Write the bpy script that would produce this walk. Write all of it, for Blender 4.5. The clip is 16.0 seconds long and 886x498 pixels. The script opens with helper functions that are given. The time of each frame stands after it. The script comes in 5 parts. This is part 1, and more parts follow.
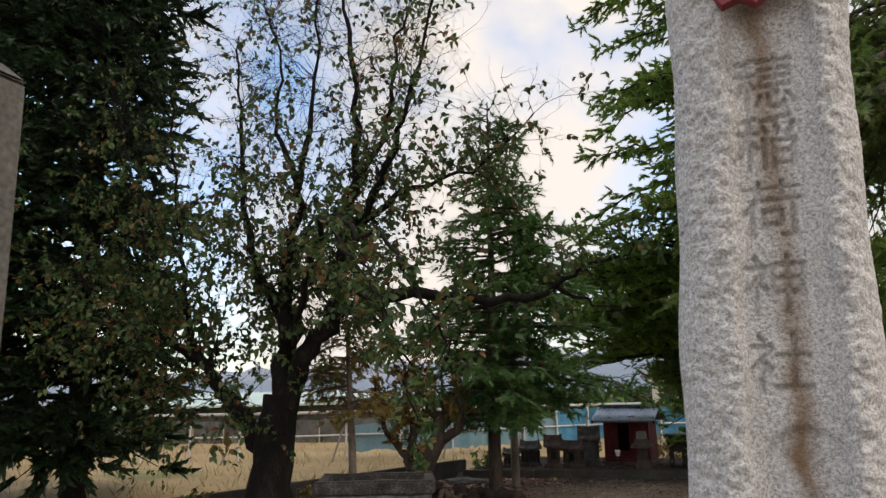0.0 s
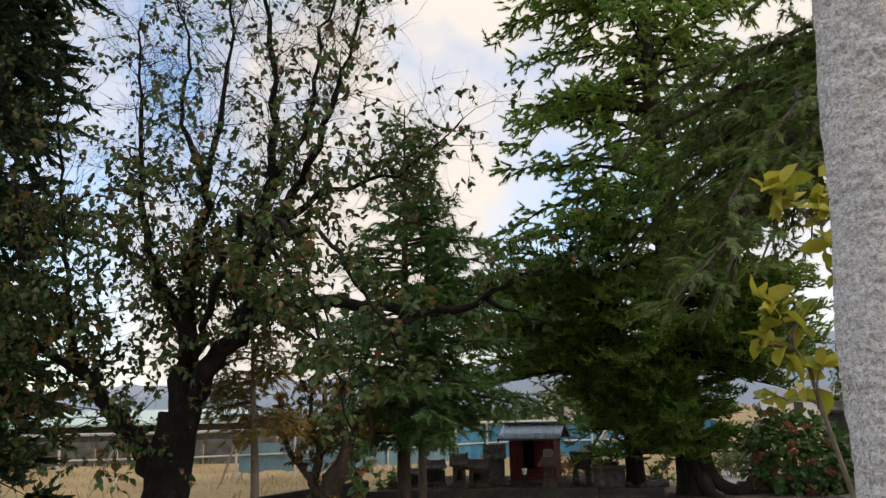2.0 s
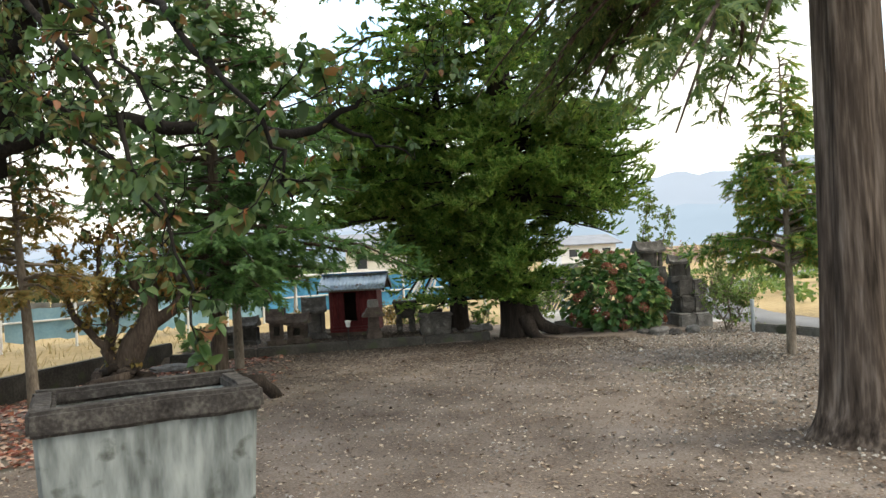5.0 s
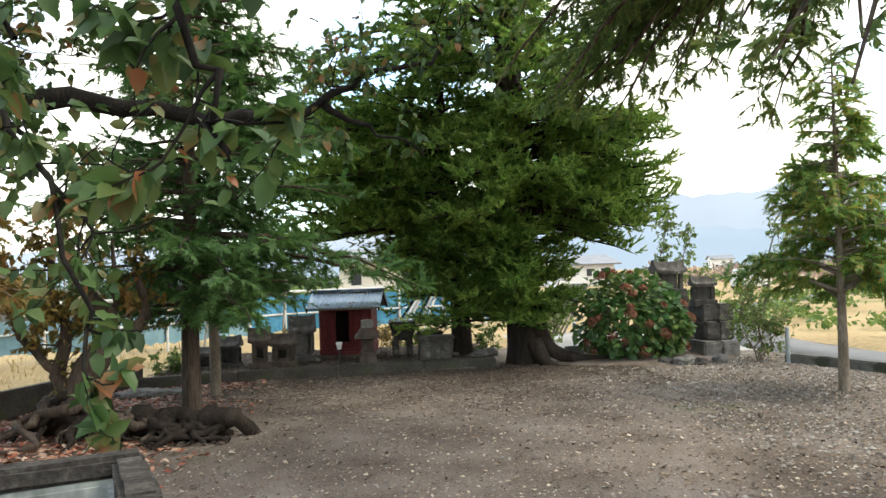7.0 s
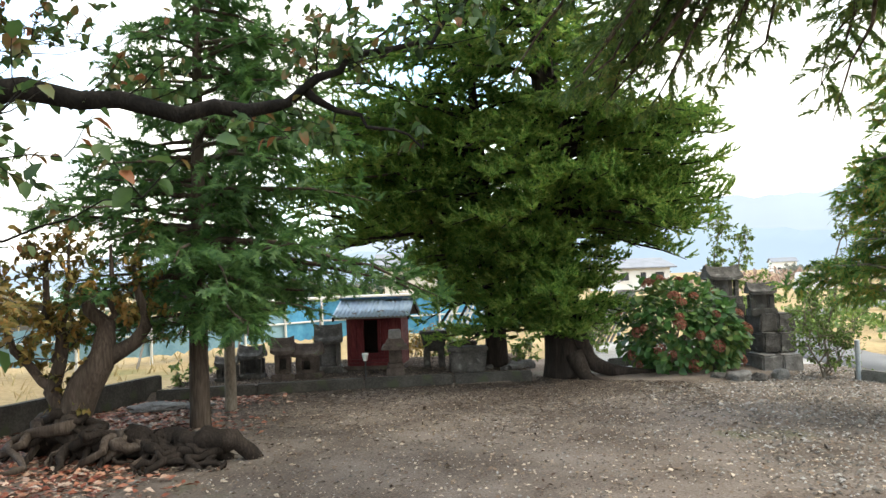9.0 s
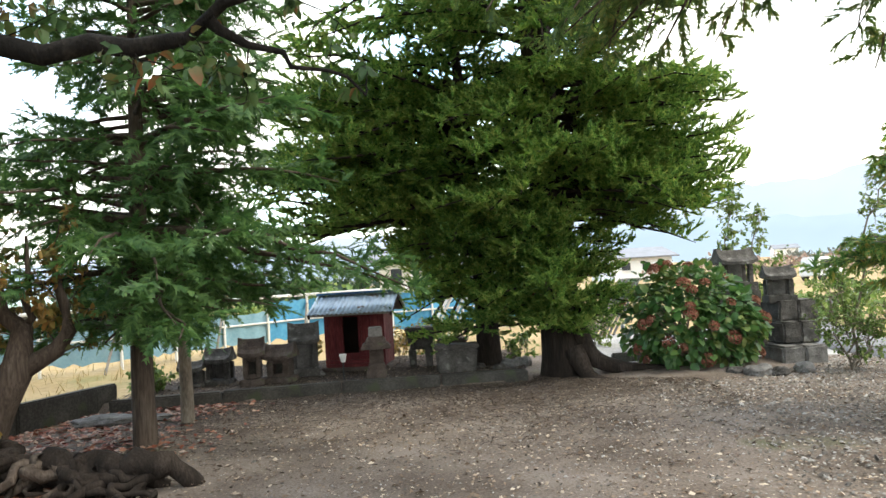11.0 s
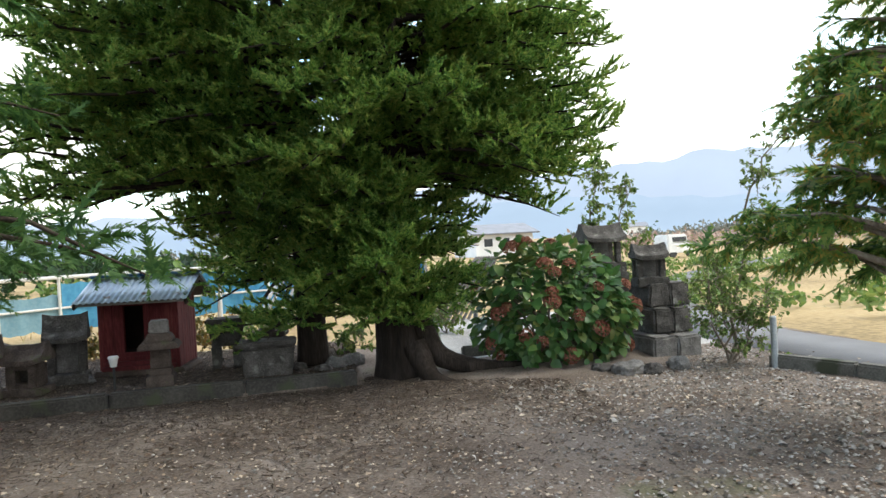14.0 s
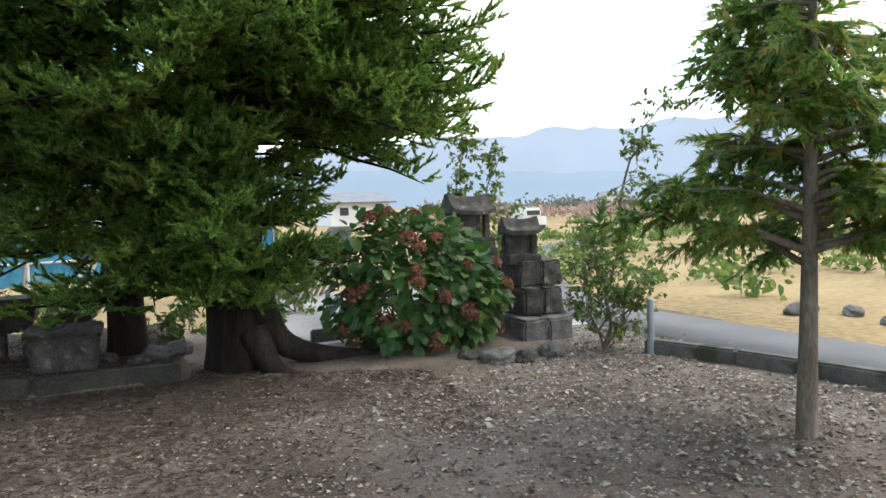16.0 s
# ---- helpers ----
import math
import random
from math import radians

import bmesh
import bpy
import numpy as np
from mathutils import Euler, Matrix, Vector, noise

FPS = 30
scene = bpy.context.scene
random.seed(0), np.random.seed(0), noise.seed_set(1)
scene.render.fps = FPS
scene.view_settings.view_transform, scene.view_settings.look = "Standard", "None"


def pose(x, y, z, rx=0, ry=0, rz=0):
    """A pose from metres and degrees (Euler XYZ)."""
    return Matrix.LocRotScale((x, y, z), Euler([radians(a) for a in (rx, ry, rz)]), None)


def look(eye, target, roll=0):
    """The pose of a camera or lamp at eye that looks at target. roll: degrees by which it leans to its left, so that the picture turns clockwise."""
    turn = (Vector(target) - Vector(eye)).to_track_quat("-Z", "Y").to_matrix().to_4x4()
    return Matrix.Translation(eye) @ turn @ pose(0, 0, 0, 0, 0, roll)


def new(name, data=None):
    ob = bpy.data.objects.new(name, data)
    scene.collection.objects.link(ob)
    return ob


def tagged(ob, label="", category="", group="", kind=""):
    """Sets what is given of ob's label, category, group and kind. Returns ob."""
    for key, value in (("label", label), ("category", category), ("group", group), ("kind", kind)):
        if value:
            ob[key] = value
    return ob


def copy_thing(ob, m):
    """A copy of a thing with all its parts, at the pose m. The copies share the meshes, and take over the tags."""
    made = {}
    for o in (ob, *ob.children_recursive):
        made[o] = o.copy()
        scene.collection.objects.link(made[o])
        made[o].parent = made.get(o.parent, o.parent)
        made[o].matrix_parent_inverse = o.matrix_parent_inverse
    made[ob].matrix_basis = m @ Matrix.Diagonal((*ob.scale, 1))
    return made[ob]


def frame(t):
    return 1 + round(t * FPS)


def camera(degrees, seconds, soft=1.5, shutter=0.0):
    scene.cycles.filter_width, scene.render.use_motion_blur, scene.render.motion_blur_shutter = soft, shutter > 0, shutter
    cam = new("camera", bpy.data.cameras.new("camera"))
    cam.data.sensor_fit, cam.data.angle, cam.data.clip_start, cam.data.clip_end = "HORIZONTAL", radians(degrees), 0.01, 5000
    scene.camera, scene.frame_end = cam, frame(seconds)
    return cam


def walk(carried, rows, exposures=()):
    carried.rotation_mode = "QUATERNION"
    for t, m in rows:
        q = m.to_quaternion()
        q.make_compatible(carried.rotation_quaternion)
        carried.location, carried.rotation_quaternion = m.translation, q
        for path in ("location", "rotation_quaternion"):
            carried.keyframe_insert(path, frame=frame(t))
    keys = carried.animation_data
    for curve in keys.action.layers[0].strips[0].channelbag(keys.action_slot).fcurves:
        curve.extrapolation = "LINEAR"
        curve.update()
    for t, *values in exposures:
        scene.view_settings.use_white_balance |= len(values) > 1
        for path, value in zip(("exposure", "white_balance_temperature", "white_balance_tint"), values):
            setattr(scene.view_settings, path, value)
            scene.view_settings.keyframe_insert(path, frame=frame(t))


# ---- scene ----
cam = camera(62.75, 16.0, soft=1.5)
PATH = [
    (0, look((0.693, -4.480, 1.563), (-0.742, -0.831, 2.353), -1.29)),
    (0.5, look((0.656, -4.444, 1.570), (-0.694, -0.773, 2.409), -0.91)),
    (1, look((0.567, -4.331, 1.548), (-0.825, -0.687, 2.435), -0.78)),
    (1.5, look((0.434, -4.183, 1.558), (-0.696, -0.469, 2.523), -1.85)),
    (2, look((0.170, -4.144, 1.563), (-0.680, -0.334, 2.432), -1.36)),
    (2.5, look((-0.020, -4.006, 1.530), (-0.601, -0.085, 2.069), -1.59)),
    (3, look((-0.135, -3.757, 1.498), (-0.599, 0.199, 1.868), -2.26)),
    (3.5, look((-0.270, -3.518, 1.499), (-0.540, 0.466, 1.739), -2.60)),
    (4, look((-0.419, -3.405, 1.512), (-0.304, 0.588, 1.721), -3.02)),
    (4.5, look((-0.462, -3.070, 1.473), (-0.283, 0.925, 1.547), -3.03)),
    (4.7, look((-0.488, -3.002, 1.478), (-0.270, 0.992, 1.528), -3.35)),
    (6.8, look((-0.573, -1.867, 1.473), (-0.288, 2.123, 1.541), -2.53)),
    (7, look((-0.578, -1.746, 1.474), (-0.313, 2.242, 1.620), -2.14)),
    (7.5, look((-0.547, -1.559, 1.489), (-0.362, 2.432, 1.666), -1.88)),
    (8, look((-0.453, -1.338, 1.510), (-0.404, 2.657, 1.694), -1.71)),
    (8.2, look((-0.386, -1.309, 1.554), (-0.372, 2.688, 1.707), -1.78)),
    (10.3, look((-0.112, -0.348, 1.439), (-0.178, 3.646, 1.662), -2.70)),
    (10.5, look((-0.083, -0.254, 1.447), (-0.165, 3.741, 1.628), -2.82)),
    (11, look((0.002, -0.002, 1.457), (-0.028, 3.995, 1.603), -3.49)),
    (11.5, look((0.076, 0.309, 1.464), (0.118, 4.305, 1.637), -3.65)),
    (12, look((0.270, 0.531, 1.435), (0.144, 4.527, 1.559), -3.52)),
    (12.5, look((0.259, 0.846, 1.439), (0.544, 4.833, 1.592), -2.72)),
    (13, look((0.402, 1.225, 1.464), (0.872, 5.197, 1.495), -3.20)),
    (13.5, look((0.472, 1.566, 1.451), (1.145, 5.509, 1.405), -2.73)),
    (14, look((0.595, 1.912, 1.458), (1.282, 5.852, 1.425), -3.13)),
    (14.5, look((0.685, 2.194, 1.460), (1.487, 6.112, 1.367), -3.24)),
    (15, look((0.757, 2.446, 1.462), (1.702, 6.330, 1.302), -3.32)),
    (15.5, look((0.844, 2.735, 1.463), (1.957, 6.574, 1.289), -3.00)),
    (16, look((0.846, 2.946, 1.461), (2.286, 6.670, 1.227), -1.66)),
]
EXPOSURES = [(0, -0.95, 7200, 14), (1.8, -1.0, 7300, 14), (3.2, -0.2, 7300, 10), (4.5, 0.12, 7200, 6), (8, 0.37, 6900, 5), (11, 0.55, 6800, 5), (13, 0.35, 6600, 6), (16, 0.03, 6400, 6)]
walk(cam, PATH, EXPOSURES)

# ---- daylight ----
world = bpy.data.worlds.new("sky")
scene.world = world
world.use_nodes = True
wn, wl = world.node_tree.nodes, world.node_tree.links
wn.clear()
w_out = wn.new("ShaderNodeOutputWorld")
w_bg = wn.new("ShaderNodeBackground")
w_bg.inputs["Strength"].default_value = 0.12
w_sky = wn.new("ShaderNodeTexSky")
w_sky.sky_type = "NISHITA"
w_sky.sun_disc = False
SUN_EL, SUN_AZ = radians(50), radians(102)
w_sky.sun_elevation, w_sky.sun_rotation = SUN_EL, SUN_AZ
w_noise = wn.new("ShaderNodeTexNoise")
w_noise.inputs["Scale"].default_value = 2.6
w_noise.inputs["Detail"].default_value = 7.0
w_noise.inputs["Roughness"].default_value = 0.55
w_ramp = wn.new("ShaderNodeValToRGB")
w_ramp.color_ramp.elements[0].position, w_ramp.color_ramp.elements[1].position = 0.36, 0.53
w_mix = wn.new("ShaderNodeMix")
w_mix.data_type = "RGBA"
w_mix.inputs["B"].default_value = (15.2, 15.1, 15.0, 1)
w_co = wn.new("ShaderNodeTexCoord")
w_sep = wn.new("ShaderNodeSeparateXYZ")
w_add = wn.new("ShaderNodeMath")
w_add.operation = "MULTIPLY_ADD"
w_add.inputs[1].default_value = 0.09
wl.new(w_co.outputs["Generated"], w_sep.inputs[0])
wl.new(w_co.outputs["Generated"], w_noise.inputs["Vector"])
wl.new(w_sep.outputs["X"], w_add.inputs[0])
wl.new(w_noise.outputs["Fac"], w_add.inputs[2])
wl.new(w_add.outputs[0], w_ramp.inputs["Fac"])
wl.new(w_ramp.outputs["Color"], w_mix.inputs["Factor"])
w_gain = wn.new("ShaderNodeMix")
w_gain.data_type, w_gain.blend_type = "RGBA", "MULTIPLY"
w_gain.inputs["Factor"].default_value = 1.0
w_gain.inputs["B"].default_value = (4.6, 4.9, 5.1, 1)
wl.new(w_sky.outputs["Color"], w_gain.inputs["A"])
wl.new(w_gain.outputs["Result"], w_mix.inputs["A"])
wl.new(w_mix.outputs["Result"], w_bg.inputs["Color"])
wl.new(w_bg.outputs["Background"], w_out.inputs["Surface"])

sun = new("sun", bpy.data.lights.new("sun", "SUN"))
sun.data.energy, sun.data.angle, sun.data.color = 2.2, radians(20), (1.0, 0.95, 0.86)
sun_from = Vector((math.sin(SUN_AZ) * math.cos(SUN_EL), math.cos(SUN_AZ) * math.cos(SUN_EL), math.sin(SUN_EL)))
sun.matrix_world = look(sun_from * 60, (0, 0, 0))


# ---- materials ----
def material(name, colours, scale=6.0, rough=0.8, bump=0.3, fine=60.0, metal=0.0, island=0.0, through_light=0.0, stretch=(1, 1, 1), spots=None, spread=(0.3, 0.7)):
    """Two scales of noise between the colours, fine relief; island: change from piece to piece; through_light: share of light let through."""
    m = bpy.data.materials.new(name)
    m.use_nodes = True
    n, l = m.node_tree.nodes, m.node_tree.links
    bsdf = n["Principled BSDF"]
    bsdf.inputs["Roughness"].default_value = rough
    bsdf.inputs["Metallic"].default_value = metal
    bsdf.inputs["Specular IOR Level"].default_value = 0.2 if rough > 0.7 else 0.45
    co = n.new("ShaderNodeTexCoord")
    mp = n.new("ShaderNodeMapping")
    mp.inputs["Scale"].default_value = stretch
    l.new(co.outputs["Object"], mp.inputs["Vector"])
    big = n.new("ShaderNodeTexNoise")
    big.inputs["Scale"].default_value, big.inputs["Detail"].default_value = scale, 6
    small = n.new("ShaderNodeTexNoise")
    small.inputs["Scale"].default_value, small.inputs["Detail"].default_value = fine, 4
    l.new(mp.outputs["Vector"], big.inputs["Vector"])
    l.new(mp.outputs["Vector"], small.inputs["Vector"])
    blend = n.new("ShaderNodeMath")
    blend.operation = "MULTIPLY_ADD"
    blend.inputs[1].default_value = 0.45
    l.new(small.outputs["Fac"], blend.inputs[0])
    half = n.new("ShaderNodeMath")
    half.operation = "MULTIPLY"
    half.inputs[1].default_value = 0.55
    l.new(big.outputs["Fac"], half.inputs[0])
    l.new(half.outputs[0], blend.inputs[2])
    value = blend.outputs[0]
    if island:
        geo = n.new("ShaderNodeNewGeometry")
        add = n.new("ShaderNodeMath")
        add.operation = "MULTIPLY_ADD"
        add.inputs[1].default_value = island
        l.new(geo.outputs["Random Per Island"], add.inputs[0])
        shift = n.new("ShaderNodeMath")
        shift.operation = "SUBTRACT"
        shift.inputs[1].default_value = island / 2
        l.new(value, shift.inputs[0])
        l.new(shift.outputs[0], add.inputs[2])
        value = add.outputs[0]
    ramp = n.new("ShaderNodeValToRGB")
    e = ramp.color_ramp.elements
    while len(e) < len(colours):
        e.new(0.5)
    for k, c in enumerate(colours):
        e[k].position = spread[0] + (spread[1] - spread[0]) * k / max(1, len(colours) - 1)
        e[k].color = (*c, 1)
    l.new(value, ramp.inputs["Fac"])
    colour = ramp.outputs["Color"]
    if spots:
        sp = n.new("ShaderNodeTexNoise")
        sp.inputs["Scale"].default_value, sp.inputs["Detail"].default_value = spots[1], 8
        l.new(co.outputs["Object"], sp.inputs["Vector"])
        sr = n.new("ShaderNodeValToRGB")
        sr.color_ramp.elements[0].position, sr.color_ramp.elements[1].position = spots[2], spots[2] + 0.09
        l.new(sp.outputs["Fac"], sr.inputs["Fac"])
        sm = n.new("ShaderNodeMix")
        sm.data_type = "RGBA"
        sm.inputs["B"].default_value = (*spots[0], 1)
        l.new(sr.outputs["Color"], sm.inputs["Factor"])
        l.new(colour, sm.inputs["A"])
        colour = sm.outputs["Result"]
    l.new(colour, bsdf.inputs["Base Color"])
    if bump:
        b = n.new("ShaderNodeBump")
        b.inputs["Strength"].default_value, b.inputs["Distance"].default_value = bump, 0.02
        l.new(value if not island else blend.outputs[0], b.inputs["Height"])
        l.new(b.outputs["Normal"], bsdf.inputs["Normal"])
    if through_light:
        tr = n.new("ShaderNodeBsdfTranslucent")
        l.new(colour, tr.inputs["Color"])
        mix = n.new("ShaderNodeMixShader")
        mix.inputs[0].default_value = through_light
        l.new(bsdf.outputs[0], mix.inputs[1])
        l.new(tr.outputs[0], mix.inputs[2])
        l.new(mix.outputs[0], n["Material Output"].inputs["Surface"])
    return m


def leaf(name, colours, light=0.35, rough=0.55, island=0.4):
    return material(name, colours, 1.6, rough, 0, 9, island=island, through_light=light, spread=(0.2, 0.8))


EARTH = material("yard_earth", [(0.08, 0.061, 0.048), (0.16, 0.128, 0.106), (0.25, 0.212, 0.185)], 1.1, 0.95, 1.0, 55, spots=((0.10, 0.105, 0.05), 0.55, 0.62), spread=(0.36, 0.64))
DRY_GRASS = material("dry_field", [(0.16, 0.12, 0.06), (0.36, 0.26, 0.13), (0.48, 0.37, 0.2)], 0.35, 0.95, 0.6, 9, spots=((0.16, 0.17, 0.06), 0.2, 0.6))
GRAVEL = material("pale_gravel", [(0.16, 0.15, 0.145), (0.32, 0.31, 0.30), (0.5, 0.49, 0.47)], 1.2, 0.9, 0.8, 45)
NEEDLES = material("needle_litter", [(0.03, 0.021, 0.016), (0.06, 0.044, 0.033), (0.11, 0.085, 0.065)], 3, 0.9, 0, 60, island=0.9, spread=(0.1, 0.9))
PEBBLE = material("pebbles", [(0.09, 0.078, 0.068), (0.2, 0.185, 0.168), (0.42, 0.4, 0.375)], 3, 0.85, 0.3, 60, island=0.9, spread=(0.15, 1.0))
LITTER = material("fallen_leaves", [(0.09, 0.06, 0.045), (0.17, 0.12, 0.085), (0.27, 0.2, 0.145), (0.5, 0.42, 0.33)], 3, 0.8, 0, 60, island=0.95, spread=(0.1, 0.9))
RED_LITTER = material("red_fallen_leaves", [(0.14, 0.035, 0.02), (0.3, 0.09, 0.05), (0.42, 0.22, 0.14), (0.5, 0.38, 0.3)], 3, 0.7, 0, 60, island=0.95, spread=(0.1, 0.9))
ASPHALT = material("asphalt", [(0.13, 0.13, 0.135), (0.19, 0.19, 0.195)], 1.5, 0.9, 0.3, 90)
CONCRETE = material("old_concrete", [(0.06, 0.056, 0.05), (0.13, 0.125, 0.113), (0.22, 0.21, 0.195)], 3, 0.9, 0.4, 50, spots=((0.06, 0.065, 0.045), 2.5, 0.56))
DARK_CONCRETE = material("dark_weathered_concrete", [(0.026, 0.024, 0.022), (0.054, 0.05, 0.045), (0.1, 0.093, 0.082)], 2.5, 0.9, 0.5, 40, spots=((0.065, 0.072, 0.045), 3.5, 0.6))
TANK = material("grey_green_concrete", [(0.09, 0.10, 0.097), (0.21, 0.23, 0.225), (0.32, 0.345, 0.335)], 7, 0.85, 0.35, 30, stretch=(1, 1, 0.22), spots=((0.07, 0.075, 0.066), 8, 0.57), spread=(0.36, 0.64))
TANK_RIM = material("black_stained_rim", [(0.014, 0.012, 0.011), (0.045, 0.04, 0.037), (0.12, 0.112, 0.1)], 14, 0.9, 0.5, 70)
GRANITE = material("rough_granite", [(0.3, 0.295, 0.29), (0.6, 0.59, 0.58), (0.82, 0.81, 0.8)], 130, 0.9, 0.55, 330, spread=(0.38, 0.62))
STONE = material("lichened_stone", [(0.028, 0.026, 0.024), (0.075, 0.069, 0.064), (0.16, 0.152, 0.14)], 9, 0.92, 0.8, 70, spots=((0.2, 0.2, 0.18), 11, 0.62))
STONE_BROWN = material("brown_mossy_stone", [(0.035, 0.027, 0.023), (0.085, 0.066, 0.057), (0.155, 0.125, 0.11)], 8, 0.92, 0.8, 70, spots=((0.10, 0.105, 0.06), 7, 0.6))
STONE_PALE = material("pale_stone", [(0.07, 0.066, 0.062), (0.16, 0.152, 0.145), (0.29, 0.28, 0.265)], 9, 0.9, 0.6, 70)
BARK = material("grey_brown_bark", [(0.025, 0.019, 0.015), (0.075, 0.056, 0.044), (0.15, 0.12, 0.097)], 7, 0.95, 1.0, 60, stretch=(1, 1, 0.12))
BARK_FURROW = material("furrowed_cedar_bark", [(0.022, 0.016, 0.012), (0.075, 0.056, 0.044), (0.17, 0.135, 0.11)], 14, 0.95, 1.0, 40, stretch=(1, 1, 0.07), spread=(0.36, 0.64))
BARK_DARK = material("dark_bark", [(0.004, 0.0035, 0.003), (0.010, 0.0085, 0.007), (0.03, 0.025, 0.021)], 9, 0.95, 1.0, 60, stretch=(1, 1, 0.4))
# brown bark with the shade under the crowns mixed into its colour
BARK_SHADE = material("brown_bark_with_shade", [(0.01, 0.008, 0.0065), (0.028, 0.021, 0.017), (0.065, 0.051, 0.042)], 7, 0.95, 1.0, 60, stretch=(1, 1, 0.12))
BARK_PALE = material("pale_bark", [(0.09, 0.07, 0.055), (0.2, 0.165, 0.13), (0.32, 0.28, 0.235)], 9, 0.95, 0.8, 60, stretch=(1, 1, 0.3))
CYPRESS = leaf("cypress_green", [(0.045, 0.12, 0.028), (0.14, 0.27, 0.057), (0.26, 0.4, 0.085), (0.4, 0.43, 0.11)], 0.65, island=0.5)
CEDAR = leaf("olive_cedar_green", [(0.03, 0.07, 0.02), (0.075, 0.14, 0.036), (0.14, 0.21, 0.052), (0.27, 0.26, 0.07)], 0.5)
CYPRESS_DARK = leaf("dark_cypress_green", [(0.008, 0.022, 0.010), (0.02, 0.05, 0.02), (0.04, 0.085, 0.027)], 0.25)
CYPRESS_GOLD = leaf("gold_tipped_cypress", [(0.06, 0.14, 0.035), (0.11, 0.24, 0.055), (0.19, 0.34, 0.075), (0.3, 0.38, 0.085), (0.5, 0.33, 0.08)], 0.6, island=0.55)
FIR = leaf("green_fir", [(0.03, 0.085, 0.028), (0.075, 0.165, 0.046), (0.15, 0.26, 0.07)], 0.5)
PERSIMMON = leaf("persimmon_leaf", [(0.028, 0.06, 0.022), (0.045, 0.095, 0.03), (0.065, 0.125, 0.036), (0.08, 0.145, 0.04), (0.095, 0.14, 0.042), (0.13, 0.12, 0.04), (0.24, 0.09, 0.035)], 0.4, 0.5, 0.55)
YELLOW_LEAF = leaf("yellow_green_leaf", [(0.16, 0.22, 0.03), (0.42, 0.42, 0.05), (0.6, 0.52, 0.10)], 0.4, 0.45)
OCHRE_LEAF = leaf("ochre_leaf", [(0.06, 0.07, 0.02), (0.15, 0.14, 0.035), (0.28, 0.19, 0.05), (0.34, 0.16, 0.04)], 0.35)
LIME_LEAF = leaf("fresh_green_leaf", [(0.06, 0.12, 0.03), (0.14, 0.22, 0.05), (0.28, 0.32, 0.09)], 0.4)
HYDRANGEA = leaf("hydrangea_leaf", [(0.03, 0.085, 0.025), (0.06, 0.15, 0.04), (0.11, 0.2, 0.055), (0.22, 0.23, 0.06)], 0.35, 0.4)
FLOWER = leaf("dried_flower", [(0.18, 0.07, 0.045), (0.3, 0.125, 0.085), (0.4, 0.21, 0.15)], 0.2, 0.8)
BROWN_TWIGS = leaf("bare_orchard", [(0.26, 0.18, 0.145), (0.4, 0.29, 0.235), (0.5, 0.4, 0.34)], 0.2, 0.9)
# grey-green leaves with the haze of distance mixed into their colour
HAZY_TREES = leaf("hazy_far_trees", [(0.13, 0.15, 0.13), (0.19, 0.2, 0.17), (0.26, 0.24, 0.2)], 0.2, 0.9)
RED_WOOD = material("faded_red_wood", [(0.04, 0.009, 0.01), (0.11, 0.02, 0.022), (0.2, 0.052, 0.05)], 5, 0.75, 0.4, 60, stretch=(1, 1, 0.15))
DARK_WOOD = material("dark_wood_and_inner_shade", [(0.015, 0.012, 0.01), (0.035, 0.025, 0.02)], 5, 0.9, 0.3, 50)
GREY_WOOD = material("weathered_grey_wood", [(0.14, 0.125, 0.11), (0.28, 0.26, 0.235)], 8, 0.9, 0.4, 60, stretch=(0.15, 1, 1))
TIN = material("weathered_tin_roof", [(0.26, 0.33, 0.42), (0.42, 0.52, 0.62), (0.56, 0.64, 0.7)], 3, 0.45, 0.15, 40, metal=0.5, stretch=(1, 0.25, 0.25), spots=((0.2, 0.15, 0.12), 6, 0.62))
BLUE_TRIM = material("blue_ridge_metal", [(0.03, 0.10, 0.24), (0.06, 0.17, 0.36)], 5, 0.4, 0.1, 40, metal=0.3)
WHITE_PAINT = material("white_painted_steel", [(0.5, 0.5, 0.49), (0.75, 0.75, 0.73)], 4, 0.5, 0.05, 40)
GALVANISED = material("galvanised_steel", [(0.25, 0.28, 0.3), (0.42, 0.45, 0.47)], 6, 0.5, 0.1, 60, metal=0.4)
BLUE_SHEET = material("blue_sheet", [(0.03, 0.17, 0.34), (0.06, 0.27, 0.46), (0.12, 0.36, 0.52)], 2, 0.55, 0.4, 12)
CYAN_NET = material("pale_cyan_net", [(0.12, 0.26, 0.34), (0.24, 0.38, 0.45)], 2, 0.6, 0.3, 20)
CREAM_WALL = material("cream_wall", [(0.62, 0.58, 0.5), (0.76, 0.73, 0.66)], 1, 0.85, 0.1, 20)
WHITE_WALL = material("white_wall", [(0.7, 0.69, 0.67), (0.82, 0.81, 0.79)], 1, 0.85, 0.1, 20)
ROOF_GREY = material("grey_roof", [(0.16, 0.17, 0.19), (0.26, 0.27, 0.3)], 1, 0.7, 0.2, 20)
ROOF_GREEN = material("pale_green_roof", [(0.4, 0.55, 0.52), (0.58, 0.7, 0.66)], 1, 0.6, 0.1, 20)
WINDOW_DARK = material("dark_window", [(0.03, 0.035, 0.04), (0.06, 0.065, 0.07)], 1, 0.2, 0, 20)
RED_PLATE = material("red_plate", [(0.2, 0.02, 0.03), (0.3, 0.035, 0.045)], 10, 0.5, 0.1, 60)
LAMP_WHITE = material("white_plastic", [(0.6, 0.6, 0.58), (0.75, 0.75, 0.72)], 10, 0.4, 0, 60)
